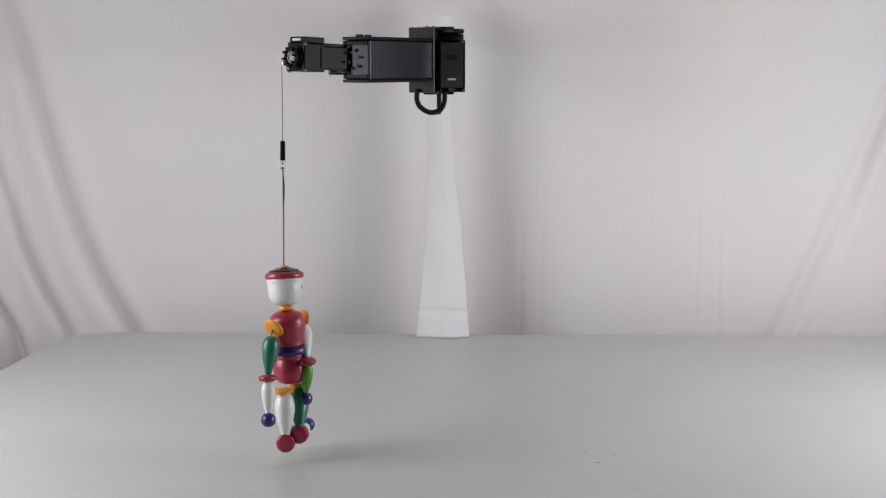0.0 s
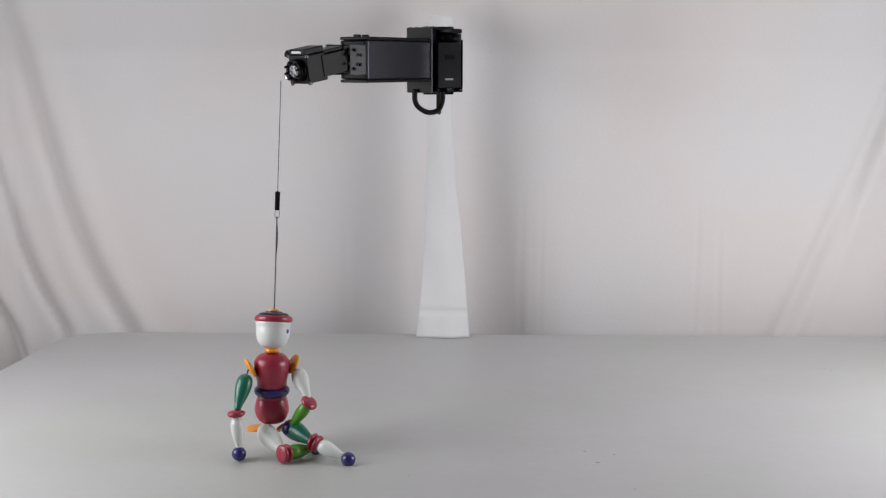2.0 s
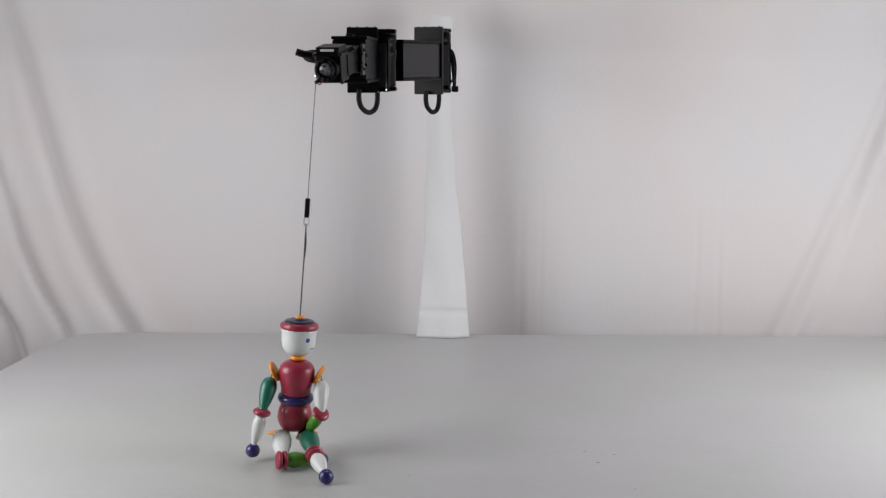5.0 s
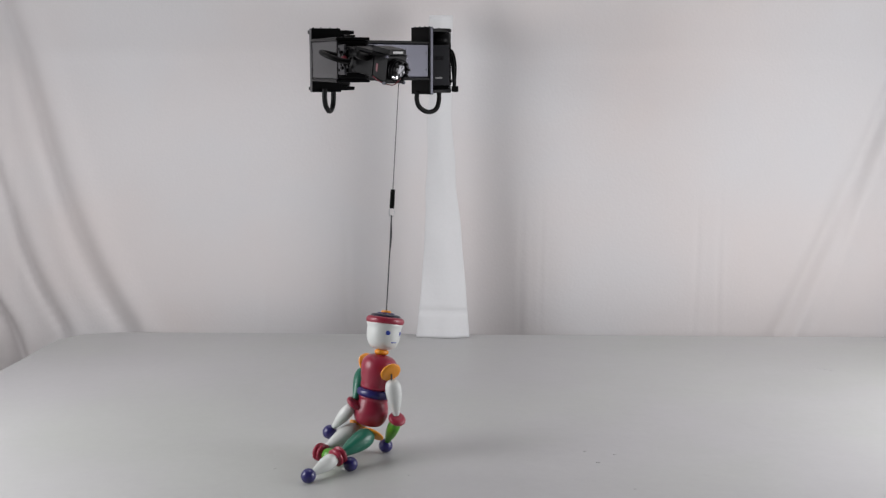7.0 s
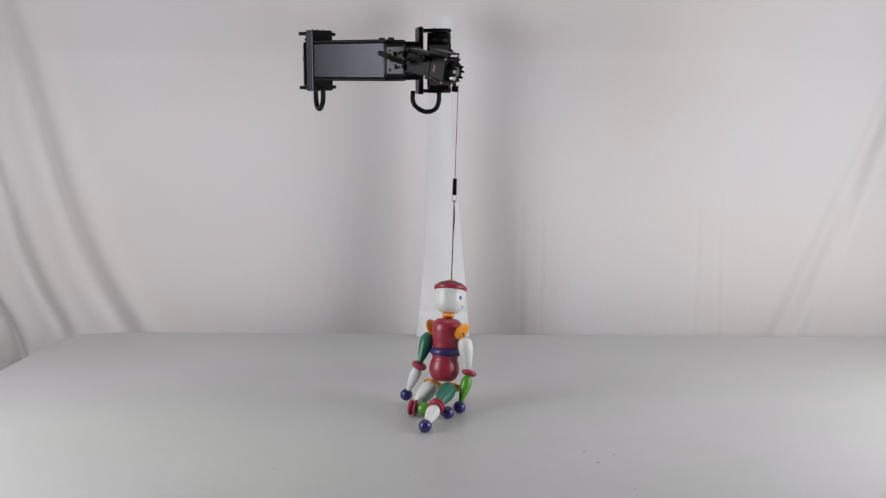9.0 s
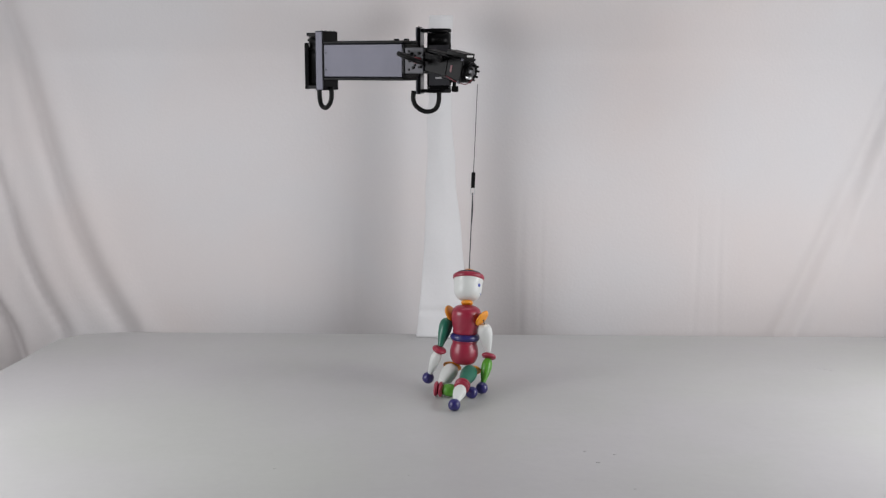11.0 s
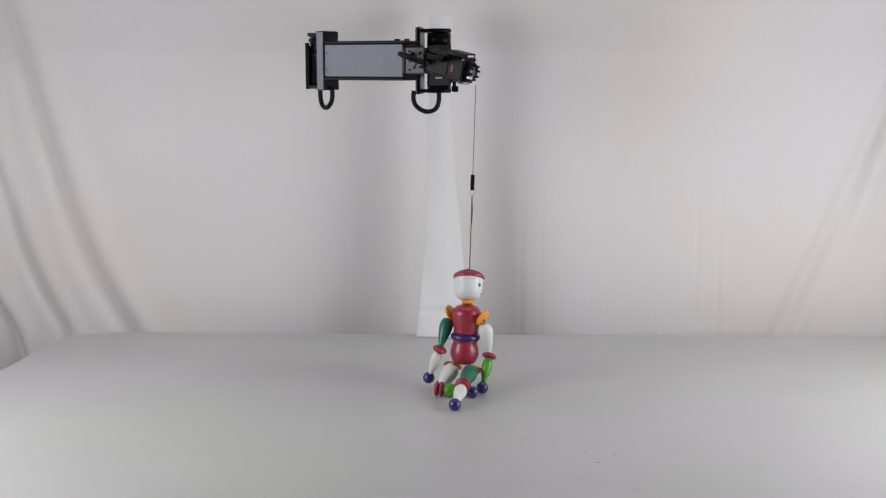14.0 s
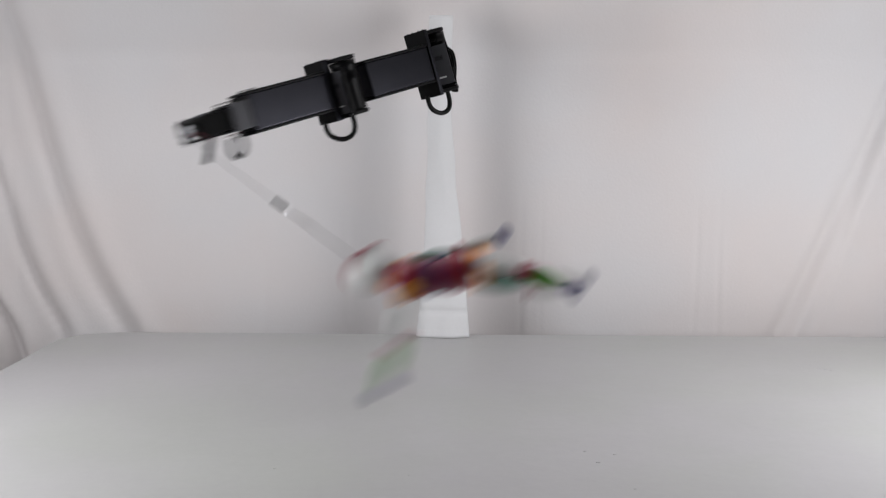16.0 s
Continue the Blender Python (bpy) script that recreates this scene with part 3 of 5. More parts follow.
part("cable", tube([(0.014, 0.056, 0.022), (0.029, 0.050, 0.004), (0.030, 0.047, -0.024), (0.020, 0.046, -0.042)], 0.0014, 8), M_RUBBER, mount, "thin black wire")


# ---- what moves ----
def at(x, y, z, w, i, j, k):
    """A pose from a place and a quaternion."""
    return Matrix.Translation((x, y, z)) @ Quaternion((w, i, j, k)).to_matrix().to_4x4()


def half_turned(m, share):
    """A pose at the same joint with a share of its turn."""
    return Matrix.Translation(m.translation) @ Quaternion().slerp(m.to_quaternion(), share).to_matrix().to_4x4()


def motions():
    walk(puppet, [
        (0.00, at(-0.2272, 1.6801, 0.8656, 0.8625, -0.0256, -0.0165, 0.5052)),
        (0.30, at(-0.2259, 1.6675, 0.8477, 0.8386, -0.0081, -0.0089, 0.5446)),
        (0.50, at(-0.2615, 1.6591, 0.8356, 0.7886, 0.0040, 0.0764, 0.6102)),
        (0.80, at(-0.2834, 1.6692, 0.8197, 0.9003, -0.0122, 0.0282, 0.4342)),
        (1.00, at(-0.2770, 1.6714, 0.8105, 0.9826, -0.1839, -0.0245, -0.0098)),
        (1.10, at(-0.2771, 1.6746, 0.8070, 0.9632, -0.2314, -0.0671, -0.1188)),
        (1.50, at(-0.2687, 1.7203, 0.7922, 0.9773, 0.0081, 0.0023, 0.2117)),
        (3.50, at(-0.2614, 1.7175, 0.7912, 0.9826, 0.0160, 0.0184, 0.1842)),
        (4.20, at(-0.2587, 1.7168, 0.7894, 0.9807, 0.0337, 0.0293, 0.1905)),
        (6.30, at(-0.1545, 1.6559, 0.7876, 0.9104, -0.0569, 0.0548, -0.4060)),
        (6.50, at(-0.1479, 1.6571, 0.7924, 0.9104, -0.0745, 0.0626, -0.4021)),
        (7.00, at(-0.1137, 1.6907, 0.7954, 0.8798, -0.1000, 0.0508, -0.4620)),
        (7.50, at(-0.0849, 1.7377, 0.7977, 0.8916, -0.1046, 0.0369, -0.4390)),
        (8.00, at(-0.0502, 1.8211, 0.7979, 0.9172, -0.0825, 0.0445, -0.3872)),
        (8.50, at(-0.0164, 1.8845, 0.7993, 0.9320, -0.0211, 0.0480, -0.3587)),
        (9.00, at(0.0005, 1.9412, 0.7954, 0.9341, -0.0912, 0.0067, -0.3451)),
        (11.30, at(0.0382, 2.0613, 0.7946, 0.9602, -0.0359, 0.0197, -0.2763)),
        (12.50, at(0.0382, 2.0613, 0.7946, 0.9602, -0.0359, 0.0197, -0.2763)),
        (14.70, at(0.0382, 2.0613, 0.7946, 0.9602, -0.0359, 0.0197, -0.2763)),
        (14.90, at(0.0358, 1.9764, 0.8407, 0.9484, 0.0430, 0.0512, -0.3099)),
        (15.00, at(0.0425, 2.0074, 0.8606, 0.9302, 0.0077, 0.1340, -0.3415)),
        (15.20, at(0.1266, 1.8667, 0.9157, 0.9088, -0.0208, 0.1275, -0.3967)),
        (15.30, at(0.1946, 1.8555, 0.9400, 0.9032, -0.1041, 0.1076, -0.4022)),
        (15.50, at(0.4201, 1.7153, 0.9423, 0.9826, 0.0845, -0.0707, 0.1492)),
        (15.60, at(0.5338, 1.7047, 0.9352, 0.9205, 0.0167, -0.3055, -0.2430)),
        (15.70, at(0.4767, 1.5442, 1.0236, 0.8566, 0.2941, -0.3243, -0.2730)),
        (15.80, at(0.3734, 1.6209, 1.1004, 0.5142, 0.0315, -0.6374, -0.5730)),
        (15.90, at(0.2469, 1.5659, 1.1363, 0.5127, 0.5717, -0.4179, -0.4854)),
        (16.00, at(0.0417, 1.4747, 1.0734, 0.3500, 0.6203, -0.4394, -0.5474))])
    walk(head, [
        (0.00, at(0.0000, 0.0000, 0.1100, 0.8990, -0.0055, 0.0647, 0.4332)),
        (0.30, at(0.0000, 0.0000, 0.1100, 0.9171, -0.0122, 0.0858, 0.3892)),
        (0.50, at(0.0000, 0.0000, 0.1100, 0.9558, -0.0323, 0.0561, 0.2867)),
        (0.80, at(0.0000, 0.0000, 0.1100, 0.8891, 0.0051, 0.0876, 0.4493)),
        (1.10, at(0.0000, 0.0000, 0.1100, 0.5017, 0.1489, -0.0346, 0.8515)),
        (1.50, at(0.0000, 0.0000, 0.1100, 0.7667, -0.0348, 0.1089, 0.6318)),
        (3.50, at(0.0000, 0.0000, 0.1100, 0.8324, -0.0621, 0.0879, 0.5436)),
        (4.20, at(0.0000, 0.0000, 0.1100, 0.8568, -0.0453, 0.0661, 0.5093)),
        (6.30, at(0.0000, 0.0000, 0.1100, 0.7424, -0.0475, -0.0331, 0.6675)),
        (6.50, at(0.0000, 0.0000, 0.1100, 0.7322, -0.0649, -0.0376, 0.6769)),
        (7.00, at(0.0000, 0.0000, 0.1100, 0.6406, -0.0374, -0.0378, 0.7660)),
        (7.50, at(0.0000, 0.0000, 0.1100, 0.6299, -0.0820, -0.0128, 0.7723)),
        (8.00, at(0.0000, 0.0000, 0.1100, 0.5535, -0.1225, -0.0083, 0.8237)),
        (8.50, at(0.0000, 0.0000, 0.1100, 0.5443, -0.1296, 0.0186, 0.8286)),
        (9.00, at(0.0000, 0.0000, 0.1100, 0.5398, -0.0890, 0.0347, 0.8364)),
        (11.30, at(0.0000, 0.0000, 0.1100, 0.5579, -0.1740, 0.0816, 0.8074)),
        (12.50, at(0.0000, 0.0000, 0.1100, 0.5579, -0.1740, 0.0816, 0.8074)),
        (14.70, at(0.0000, 0.0000, 0.1100, 0.5579, -0.1740, 0.0816, 0.8074)),
        (14.90, at(0.0000, 0.0000, 0.1100, 0.5327, -0.2999, 0.1563, 0.7758)),
        (15.00, at(0.0000, 0.0000, 0.1100, 0.5443, -0.2618, 0.0909, 0.7918)),
        (15.20, at(0.0000, 0.0000, 0.1100, 0.5013, -0.1542, 0.0829, 0.8474)),
        (15.30, at(0.0000, 0.0000, 0.1100, 0.4700, 0.0151, 0.0213, 0.8823)),
        (15.50, at(0.0000, 0.0000, 0.1100, 0.8156, -0.1968, 0.3270, 0.4348)),
        (15.60, at(0.0000, 0.0000, 0.1100, 0.5318, -0.0546, 0.0418, 0.8441)),
        (15.70, at(0.0000, 0.0000, 0.1100, 0.6482, 0.0128, -0.0255, 0.7609)),
        (15.80, at(0.0000, 0.0000, 0.1100, 0.6072, 0.4649, 0.1140, 0.6341)),
        (15.90, at(0.0000, 0.0000, 0.1100, 0.5956, -0.0114, 0.0391, 0.8022)),
        (16.00, at(0.0000, 0.0000, 0.1100, 0.6002, 0.2351, -0.3255, -0.6918))])
    walk(limbs["upper_arm_r"], [
        (0.00, at(-0.0370, -0.0000, 0.0880, 0.9905, -0.0019, 0.1373, 0.0000)),
        (0.30, at(-0.0370, 0.0000, 0.0880, 0.9890, -0.0191, 0.1466, 0.0024)),
        (0.50, at(-0.0370, 0.0000, 0.0880, 0.9890, -0.1157, 0.0904, 0.0178)),
        (0.80, at(-0.0370, 0.0000, 0.0880, 0.9867, 0.1070, 0.1225, -0.0064)),
        (1.10, at(-0.0370, -0.0000, 0.0880, 0.9984, 0.0362, 0.0427, -0.0063)),
        (1.50, at(-0.0370, -0.0000, 0.0880, 0.9606, -0.2082, 0.1838, 0.0095)),
        (3.50, at(-0.0370, -0.0000, 0.0880, 0.9588, -0.1971, 0.2046, 0.0028)),
        (4.20, at(-0.0370, -0.0000, 0.0880, 0.9504, -0.2176, 0.2223, 0.0035)),
        (6.30, at(-0.0370, 0.0000, 0.0880, 0.9093, -0.3204, -0.2309, 0.1312)),
        (6.50, at(-0.0370, -0.0000, 0.0880, 0.9232, -0.3077, -0.1945, 0.1236)),
        (7.00, at(-0.0370, -0.0000, 0.0880, 0.9399, -0.2410, -0.1966, 0.1406)),
        (7.50, at(-0.0370, -0.0000, 0.0880, 0.9579, -0.2100, -0.1413, 0.1356)),
        (8.00, at(-0.0370, -0.0000, 0.0880, 0.9880, -0.0931, 0.0245, 0.1208)),
        (8.50, at(-0.0370, 0.0000, 0.0880, 0.9811, -0.1480, -0.0073, 0.1243)),
        (9.00, at(-0.0370, -0.0000, 0.0880, 0.9700, -0.2104, -0.0031, 0.1218)),
        (11.30, at(-0.0370, -0.0000, 0.0880, 0.9613, -0.2480, 0.0005, 0.1198)),
        (12.50, at(-0.0370, -0.0000, 0.0880, 0.9613, -0.2480, 0.0005, 0.1198)),
        (14.70, at(-0.0370, -0.0000, 0.0880, 0.9613, -0.2480, 0.0005, 0.1198)),
        (14.90, at(-0.0370, -0.0000, 0.0880, 0.9811, 0.1373, 0.0956, 0.0975)),
        (15.00, at(-0.0370, 0.0000, 0.0880, 0.8281, -0.4859, -0.2635, 0.0928)),
        (15.20, at(-0.0370, -0.0000, 0.0880, 0.9183, -0.3664, -0.1351, 0.0656)),
        (15.30, at(-0.0370, 0.0000, 0.0880, 0.9893, -0.1373, 0.0286, 0.0390)),
        (15.50, at(-0.0370, 0.0000, 0.0880, 0.9746, 0.0181, 0.2230, 0.0070)),
        (15.60, at(-0.0370, -0.0000, 0.0880, 0.9215, -0.3769, 0.0107, 0.0930)),
        (15.70, at(-0.0370, -0.0000, 0.0880, 0.9777, 0.1872, 0.0648, 0.0700)),
        (15.80, at(-0.0370, 0.0000, 0.0880, 0.8365, 0.2912, -0.4617, -0.0478)),
        (15.90, at(-0.0370, -0.0000, 0.0880, 0.7899, 0.3685, -0.4900, -0.0123)),
        (16.00, at(-0.0370, -0.0000, 0.0880, 0.9976, 0.0409, 0.0456, 0.0311))])
    walk(limbs["forearm_r"], [
        (0.00, at(-0.0560, -0.0003, 0.0206, 0.9965, -0.0269, 0.0796, -0.0000)),
        (0.30, at(-0.0573, -0.0027, 0.0211, 0.9997, 0.0241, 0.0062, -0.0021)),
        (0.50, at(-0.0492, -0.0162, 0.0210, 0.9913, -0.0895, 0.0967, 0.0008)),
        (0.80, at(-0.0538, 0.0149, 0.0217, 0.9779, 0.1911, 0.0816, -0.0252)),
        (1.10, at(-0.0429, 0.0051, 0.0184, 0.9961, 0.0263, -0.0726, -0.0421)),
        (1.50, at(-0.0614, -0.0282, 0.0288, 0.9948, -0.0878, -0.0165, -0.0488)),
        (3.50, at(-0.0644, -0.0265, 0.0293, 0.9976, -0.0432, -0.0261, -0.0474)),
        (4.20, at(-0.0665, -0.0291, 0.0315, 0.9981, -0.0338, -0.0189, -0.0475)),
        (6.30, at(-0.0017, -0.0366, 0.0398, 0.9549, -0.1186, 0.2664, -0.0567)),
        (6.50, at(-0.0065, -0.0364, 0.0365, 0.9616, -0.1530, 0.2241, -0.0422)),
        (7.00, at(-0.0064, -0.0278, 0.0315, 0.9618, -0.1612, 0.2178, -0.0393)),
        (7.50, at(-0.0141, -0.0255, 0.0270, 0.9645, -0.1152, 0.2319, -0.0522)),
        (8.00, at(-0.0388, -0.0133, 0.0193, 0.9758, -0.0823, 0.1947, -0.0563)),
        (8.50, at(-0.0334, -0.0202, 0.0211, 0.9781, -0.1084, 0.1705, -0.0492)),
        (9.00, at(-0.0330, -0.0285, 0.0242, 0.9710, 0.0020, 0.2271, -0.0743)),
        (11.30, at(-0.0329, -0.0334, 0.0266, 0.9796, 0.0068, 0.1857, -0.0762)),
        (12.50, at(-0.0329, -0.0334, 0.0266, 0.9796, 0.0068, 0.1857, -0.0762)),
        (14.70, at(-0.0329, -0.0334, 0.0266, 0.9796, 0.0068, 0.1857, -0.0762)),
        (14.90, at(-0.0520, 0.0176, 0.0219, 0.9523, 0.2702, 0.0677, -0.1249)),
        (15.00, at(-0.0001, -0.0529, 0.0608, 0.9105, 0.3653, 0.1675, -0.0978)),
        (15.20, at(-0.0163, -0.0459, 0.0394, 0.9951, -0.0242, 0.0453, -0.0843)),
        (15.30, at(-0.0402, -0.0192, 0.0208, 0.9781, -0.1796, -0.0756, -0.0728)),
        (15.50, at(-0.0674, 0.0022, 0.0250, 0.9813, 0.1184, 0.1248, -0.0868)),
        (15.60, at(-0.0335, -0.0488, 0.0379, 0.8980, 0.3823, 0.1909, -0.1050)),
        (15.70, at(-0.0477, 0.0250, 0.0235, 0.9727, 0.1750, 0.1114, -0.1036)),
        (15.80, at(0.0190, 0.0310, 0.0597, 0.1675, 0.9159, 0.3603, -0.0579)),
        (15.90, at(0.0178, 0.0399, 0.0706, 0.3611, 0.7253, 0.3884, 0.4390)),
        (16.00, at(-0.0435, 0.0055, 0.0185, 0.6894, 0.1002, -0.0064, 0.7174))])
    walk(limbs["upper_arm_l"], [
        (0.00, at(0.0370, 0.0000, 0.0880, 0.9387, -0.2273, 0.2593, -0.0000)),
        (0.30, at(0.0370, 0.0000, 0.0880, 0.9033, -0.2587, 0.3422, -0.0114)),
        (0.50, at(0.0370, 0.0000, 0.0880, 0.9351, -0.2135, 0.2827, -0.0119)),
        (0.80, at(0.0370, -0.0000, 0.0880, 0.8817, -0.3267, 0.3403, 0.0098)),
        (1.10, at(0.0370, 0.0000, 0.0880, 0.9771, -0.1097, -0.1471, 0.1078)),
        (1.50, at(0.0370, -0.0000, 0.0880, 0.9095, -0.4116, -0.0397, 0.0428)),
        (3.50, at(0.0370, 0.0000, 0.0880, 0.9023, -0.4290, -0.0234, 0.0343)),
        (4.20, at(0.0370, 0.0000, 0.0880, 0.8839, -0.4665, -0.0155, 0.0289)),
        (6.30, at(0.0370, -0.0000, 0.0880, 0.9794, 0.1693, -0.0792, 0.0767)),
        (6.50, at(0.0370, 0.0000, 0.0880, 0.9794, 0.1768, -0.0525, 0.0819)),
        (7.00, at(0.0370, 0.0000, 0.0880, 0.9837, 0.1539, -0.0425, 0.0829)),
        (7.50, at(0.0370, -0.0000, 0.0880, 0.9818, 0.1618, -0.0591, 0.0805)),
        (8.00, at(0.0370, -0.0000, 0.0880, 0.9924, 0.0535, -0.0853, 0.0705)),
        (8.50, at(0.0370, -0.0000, 0.0880, 0.9921, 0.0801, -0.0617, 0.0740)),
        (9.00, at(0.0370, -0.0000, 0.0880, 0.9917, 0.0745, -0.0750, 0.0726)),
        (11.30, at(0.0370, 0.0000, 0.0880, 0.9903, 0.0988, -0.0615, 0.0753)),
        (12.50, at(0.0370, 0.0000, 0.0880, 0.9903, 0.0988, -0.0615, 0.0753)),
        (14.70, at(0.0370, 0.0000, 0.0880, 0.9903, 0.0988, -0.0615, 0.0753)),
        (14.90, at(0.0370, 0.0000, 0.0880, 0.9926, 0.0611, -0.0773, 0.0716)),
        (15.00, at(0.0370, 0.0000, 0.0880, 0.9771, 0.1576, -0.1216, 0.0753)),
        (15.20, at(0.0370, 0.0000, 0.0880, 0.9888, -0.0716, -0.1220, 0.0476)),
        (15.30, at(0.0370, -0.0000, 0.0880, 0.9972, -0.0182, -0.0521, 0.0495)),
        (15.50, at(0.0370, -0.0000, 0.0880, 0.9565, 0.1982, -0.2051, 0.0616)),
        (15.60, at(0.0370, -0.0000, 0.0880, 0.9931, -0.0743, -0.0856, 0.0303)),
        (15.70, at(0.0370, 0.0000, 0.0880, 0.8846, 0.4616, 0.0016, 0.0666)),
        (15.80, at(0.0370, -0.0000, 0.0880, 0.9430, 0.2976, 0.0910, 0.1180)),
        (15.90, at(0.0370, 0.0000, 0.0880, 0.9204, 0.0280, 0.3254, 0.2151)),
        (16.00, at(0.0370, -0.0000, 0.0880, 0.4225, -0.7216, 0.4083, 0.3663))])
    walk(limbs["forearm_l"], [
        (0.00, at(0.0029, -0.0299, 0.0346, 0.9948, 0.0962, -0.0339, -0.0000)),
        (0.30, at(-0.0067, -0.0322, 0.0438, 0.9925, 0.1069, -0.0588, -0.0020)),
        (0.50, at(-0.0004, -0.0275, 0.0356, 0.9826, -0.0035, -0.1845, -0.0221)),
        (0.80, at(-0.0046, -0.0408, 0.0492, 0.8462, -0.4005, 0.3383, -0.0955)),
        (1.10, at(0.0588, -0.0128, 0.0227, 0.7598, 0.1944, 0.4814, -0.3913)),
        (1.50, at(0.0445, -0.0522, 0.0419, 0.8382, 0.1239, 0.3110, -0.4306)),
        (3.50, at(0.0420, -0.0541, 0.0438, 0.8393, 0.1418, 0.2832, -0.4419)),
        (4.20, at(0.0408, -0.0577, 0.0485, 0.8421, 0.1373, 0.2749, -0.4433)),
        (6.30, at(0.0460, 0.0241, 0.0229, 0.8268, 0.0787, 0.3903, -0.3973)),
        (6.50, at(0.0422, 0.0248, 0.0228, 0.8378, 0.0710, 0.3629, -0.4016)),
        (7.00, at(0.0411, 0.0217, 0.0216, 0.8723, -0.0267, 0.3058, -0.3806)),
        (7.50, at(0.0433, 0.0229, 0.0222, 0.8976, -0.0650, 0.2211, -0.3757)),
        (8.00, at(0.0483, 0.0083, 0.0194, 0.9246, -0.1495, 0.0050, -0.3504)),
        (8.50, at(0.0447, 0.0118, 0.0194, 0.9196, -0.1913, -0.0567, -0.3384)),
        (9.00, at(0.0467, 0.0111, 0.0196, 0.9284, -0.1398, -0.0380, -0.3423)),
        (11.30, at(0.0445, 0.0144, 0.0199, 0.9150, -0.2036, -0.1173, -0.3280)),
        (12.50, at(0.0445, 0.0144, 0.0199, 0.9150, -0.2036, -0.1173, -0.3280)),
        (14.70, at(0.0445, 0.0144, 0.0199, 0.9150, -0.2036, -0.1173, -0.3280)),
        (14.90, at(0.0471, 0.0093, 0.0194, 0.9313, 0.0736, 0.0915, -0.3448)),
        (15.00, at(0.0520, 0.0228, 0.0235, 0.7843, -0.3295, -0.4367, -0.2926)),
        (15.20, at(0.0544, -0.0091, 0.0208, 0.9411, -0.0126, -0.0612, -0.3323)),
        (15.30, at(0.0444, -0.0022, 0.0184, 0.9352, -0.1068, 0.0136, -0.3374)),
        (15.50, at(0.0628, 0.0283, 0.0294, 0.7118, -0.6178, 0.1964, -0.2702)),
        (15.60, at(0.0492, -0.0100, 0.0198, 0.8207, 0.1081, 0.2074, -0.5214)),
        (15.70, at(0.0325, 0.0572, 0.0478, 0.6946, 0.4163, 0.2938, -0.5078)),
        (15.80, at(0.0201, 0.0378, 0.0316, 0.6716, 0.2548, 0.6666, -0.1992)),
        (15.90, at(-0.0058, -0.0062, 0.0329, 0.9359, -0.1122, 0.3313, -0.0406)),
        (16.00, at(0.0499, -0.0636, 0.1142, 0.4702, -0.8384, 0.0058, 0.2757))])
    thigh_rows = [
        (0.00, at(-0.0190, 0.0000, -0.0040, 0.9949, -0.0440, 0.0910, 0.0000)),
        (0.30, at(-0.0190, 0.0000, -0.0040, 0.9992, -0.0173, -0.0366, 0.0032)),
        (0.50, at(-0.0190, 0.0000, -0.0040, 0.9457, -0.2701, -0.1806, -0.0038)),
        (0.80, at(-0.0190, 0.0000, -0.0040, 0.9017, -0.3436, -0.2624, 0.0058)),
        (1.10, at(-0.0190, -0.0000, -0.0040, 0.8916, -0.0485, -0.4235, 0.1530)),
        (1.50, at(-0.0190, -0.0000, -0.0040, 0.7906, -0.5576, -0.2245, -0.1170)),
        (3.50, at(-0.0190, 0.0000, -0.0040, 0.7801, -0.5720, -0.2230, -0.1206)),
        (4.20, at(-0.0190, 0.0000, -0.0040, 0.7596, -0.5994, -0.2165, -0.1300)),
        (6.30, at(-0.0190, 0.0000, -0.0040, 0.8162, -0.5294, -0.1719, -0.1550)),
        (6.50, at(-0.0190, -0.0000, -0.0040, 0.8405, -0.4945, -0.1292, -0.1799)),
        (7.00, at(-0.0190, -0.0000, -0.0040, 0.8595, -0.4589, -0.1550, -0.1634)),
        (7.50, at(-0.0190, 0.0000, -0.0040, 0.8685, -0.4375, -0.1804, -0.1476)),
        (8.00, at(-0.0190, -0.0000, -0.0040, 0.8623, -0.4468, -0.1907, -0.1433)),
        (8.50, at(-0.0190, 0.0000, -0.0040, 0.8399, -0.4887, -0.1772, -0.1559)),
        (9.00, at(-0.0190, -0.0000, -0.0040, 0.8495, -0.4704, -0.1875, -0.1478)),
        (11.30, at(-0.0190, -0.0000, -0.0040, 0.8228, -0.5134, -0.1924, -0.1499)),
        (12.50, at(-0.0190, -0.0000, -0.0040, 0.8228, -0.5134, -0.1924, -0.1499)),
        (14.70, at(-0.0190, -0.0000, -0.0040, 0.8228, -0.5134, -0.1924, -0.1499)),
        (14.90, at(-0.0190, -0.0000, -0.0040, 0.9541, -0.0263, 0.1366, -0.2652)),
        (15.00, at(-0.0190, 0.0000, -0.0040, 0.8772, -0.1935, -0.3884, -0.2054)),
        (15.20, at(-0.0190, 0.0000, -0.0040, 0.8527, -0.3074, -0.3304, -0.2630)),
        (15.30, at(-0.0190, -0.0000, -0.0040, 0.9207, -0.1926, -0.0778, -0.3305)),
        (15.50, at(-0.0190, -0.0000, -0.0040, 0.7354, -0.5735, 0.1249, -0.3386)),
        (15.60, at(-0.0190, -0.0000, -0.0040, 0.9303, -0.0818, -0.0866, -0.3469)),
        (15.70, at(-0.0190, -0.0000, -0.0040, 0.8312, 0.4812, 0.0644, -0.2708)),
        (15.80, at(-0.0190, -0.0000, -0.0040, 0.6708, 0.6719, -0.0637, -0.3074)),
        (15.90, at(-0.0190, 0.0000, -0.0040, 0.3399, 0.5077, -0.5029, -0.6114)),
        (16.00, at(-0.0190, 0.0000, -0.0040, 0.5466, 0.3067, -0.1566, -0.7633))]
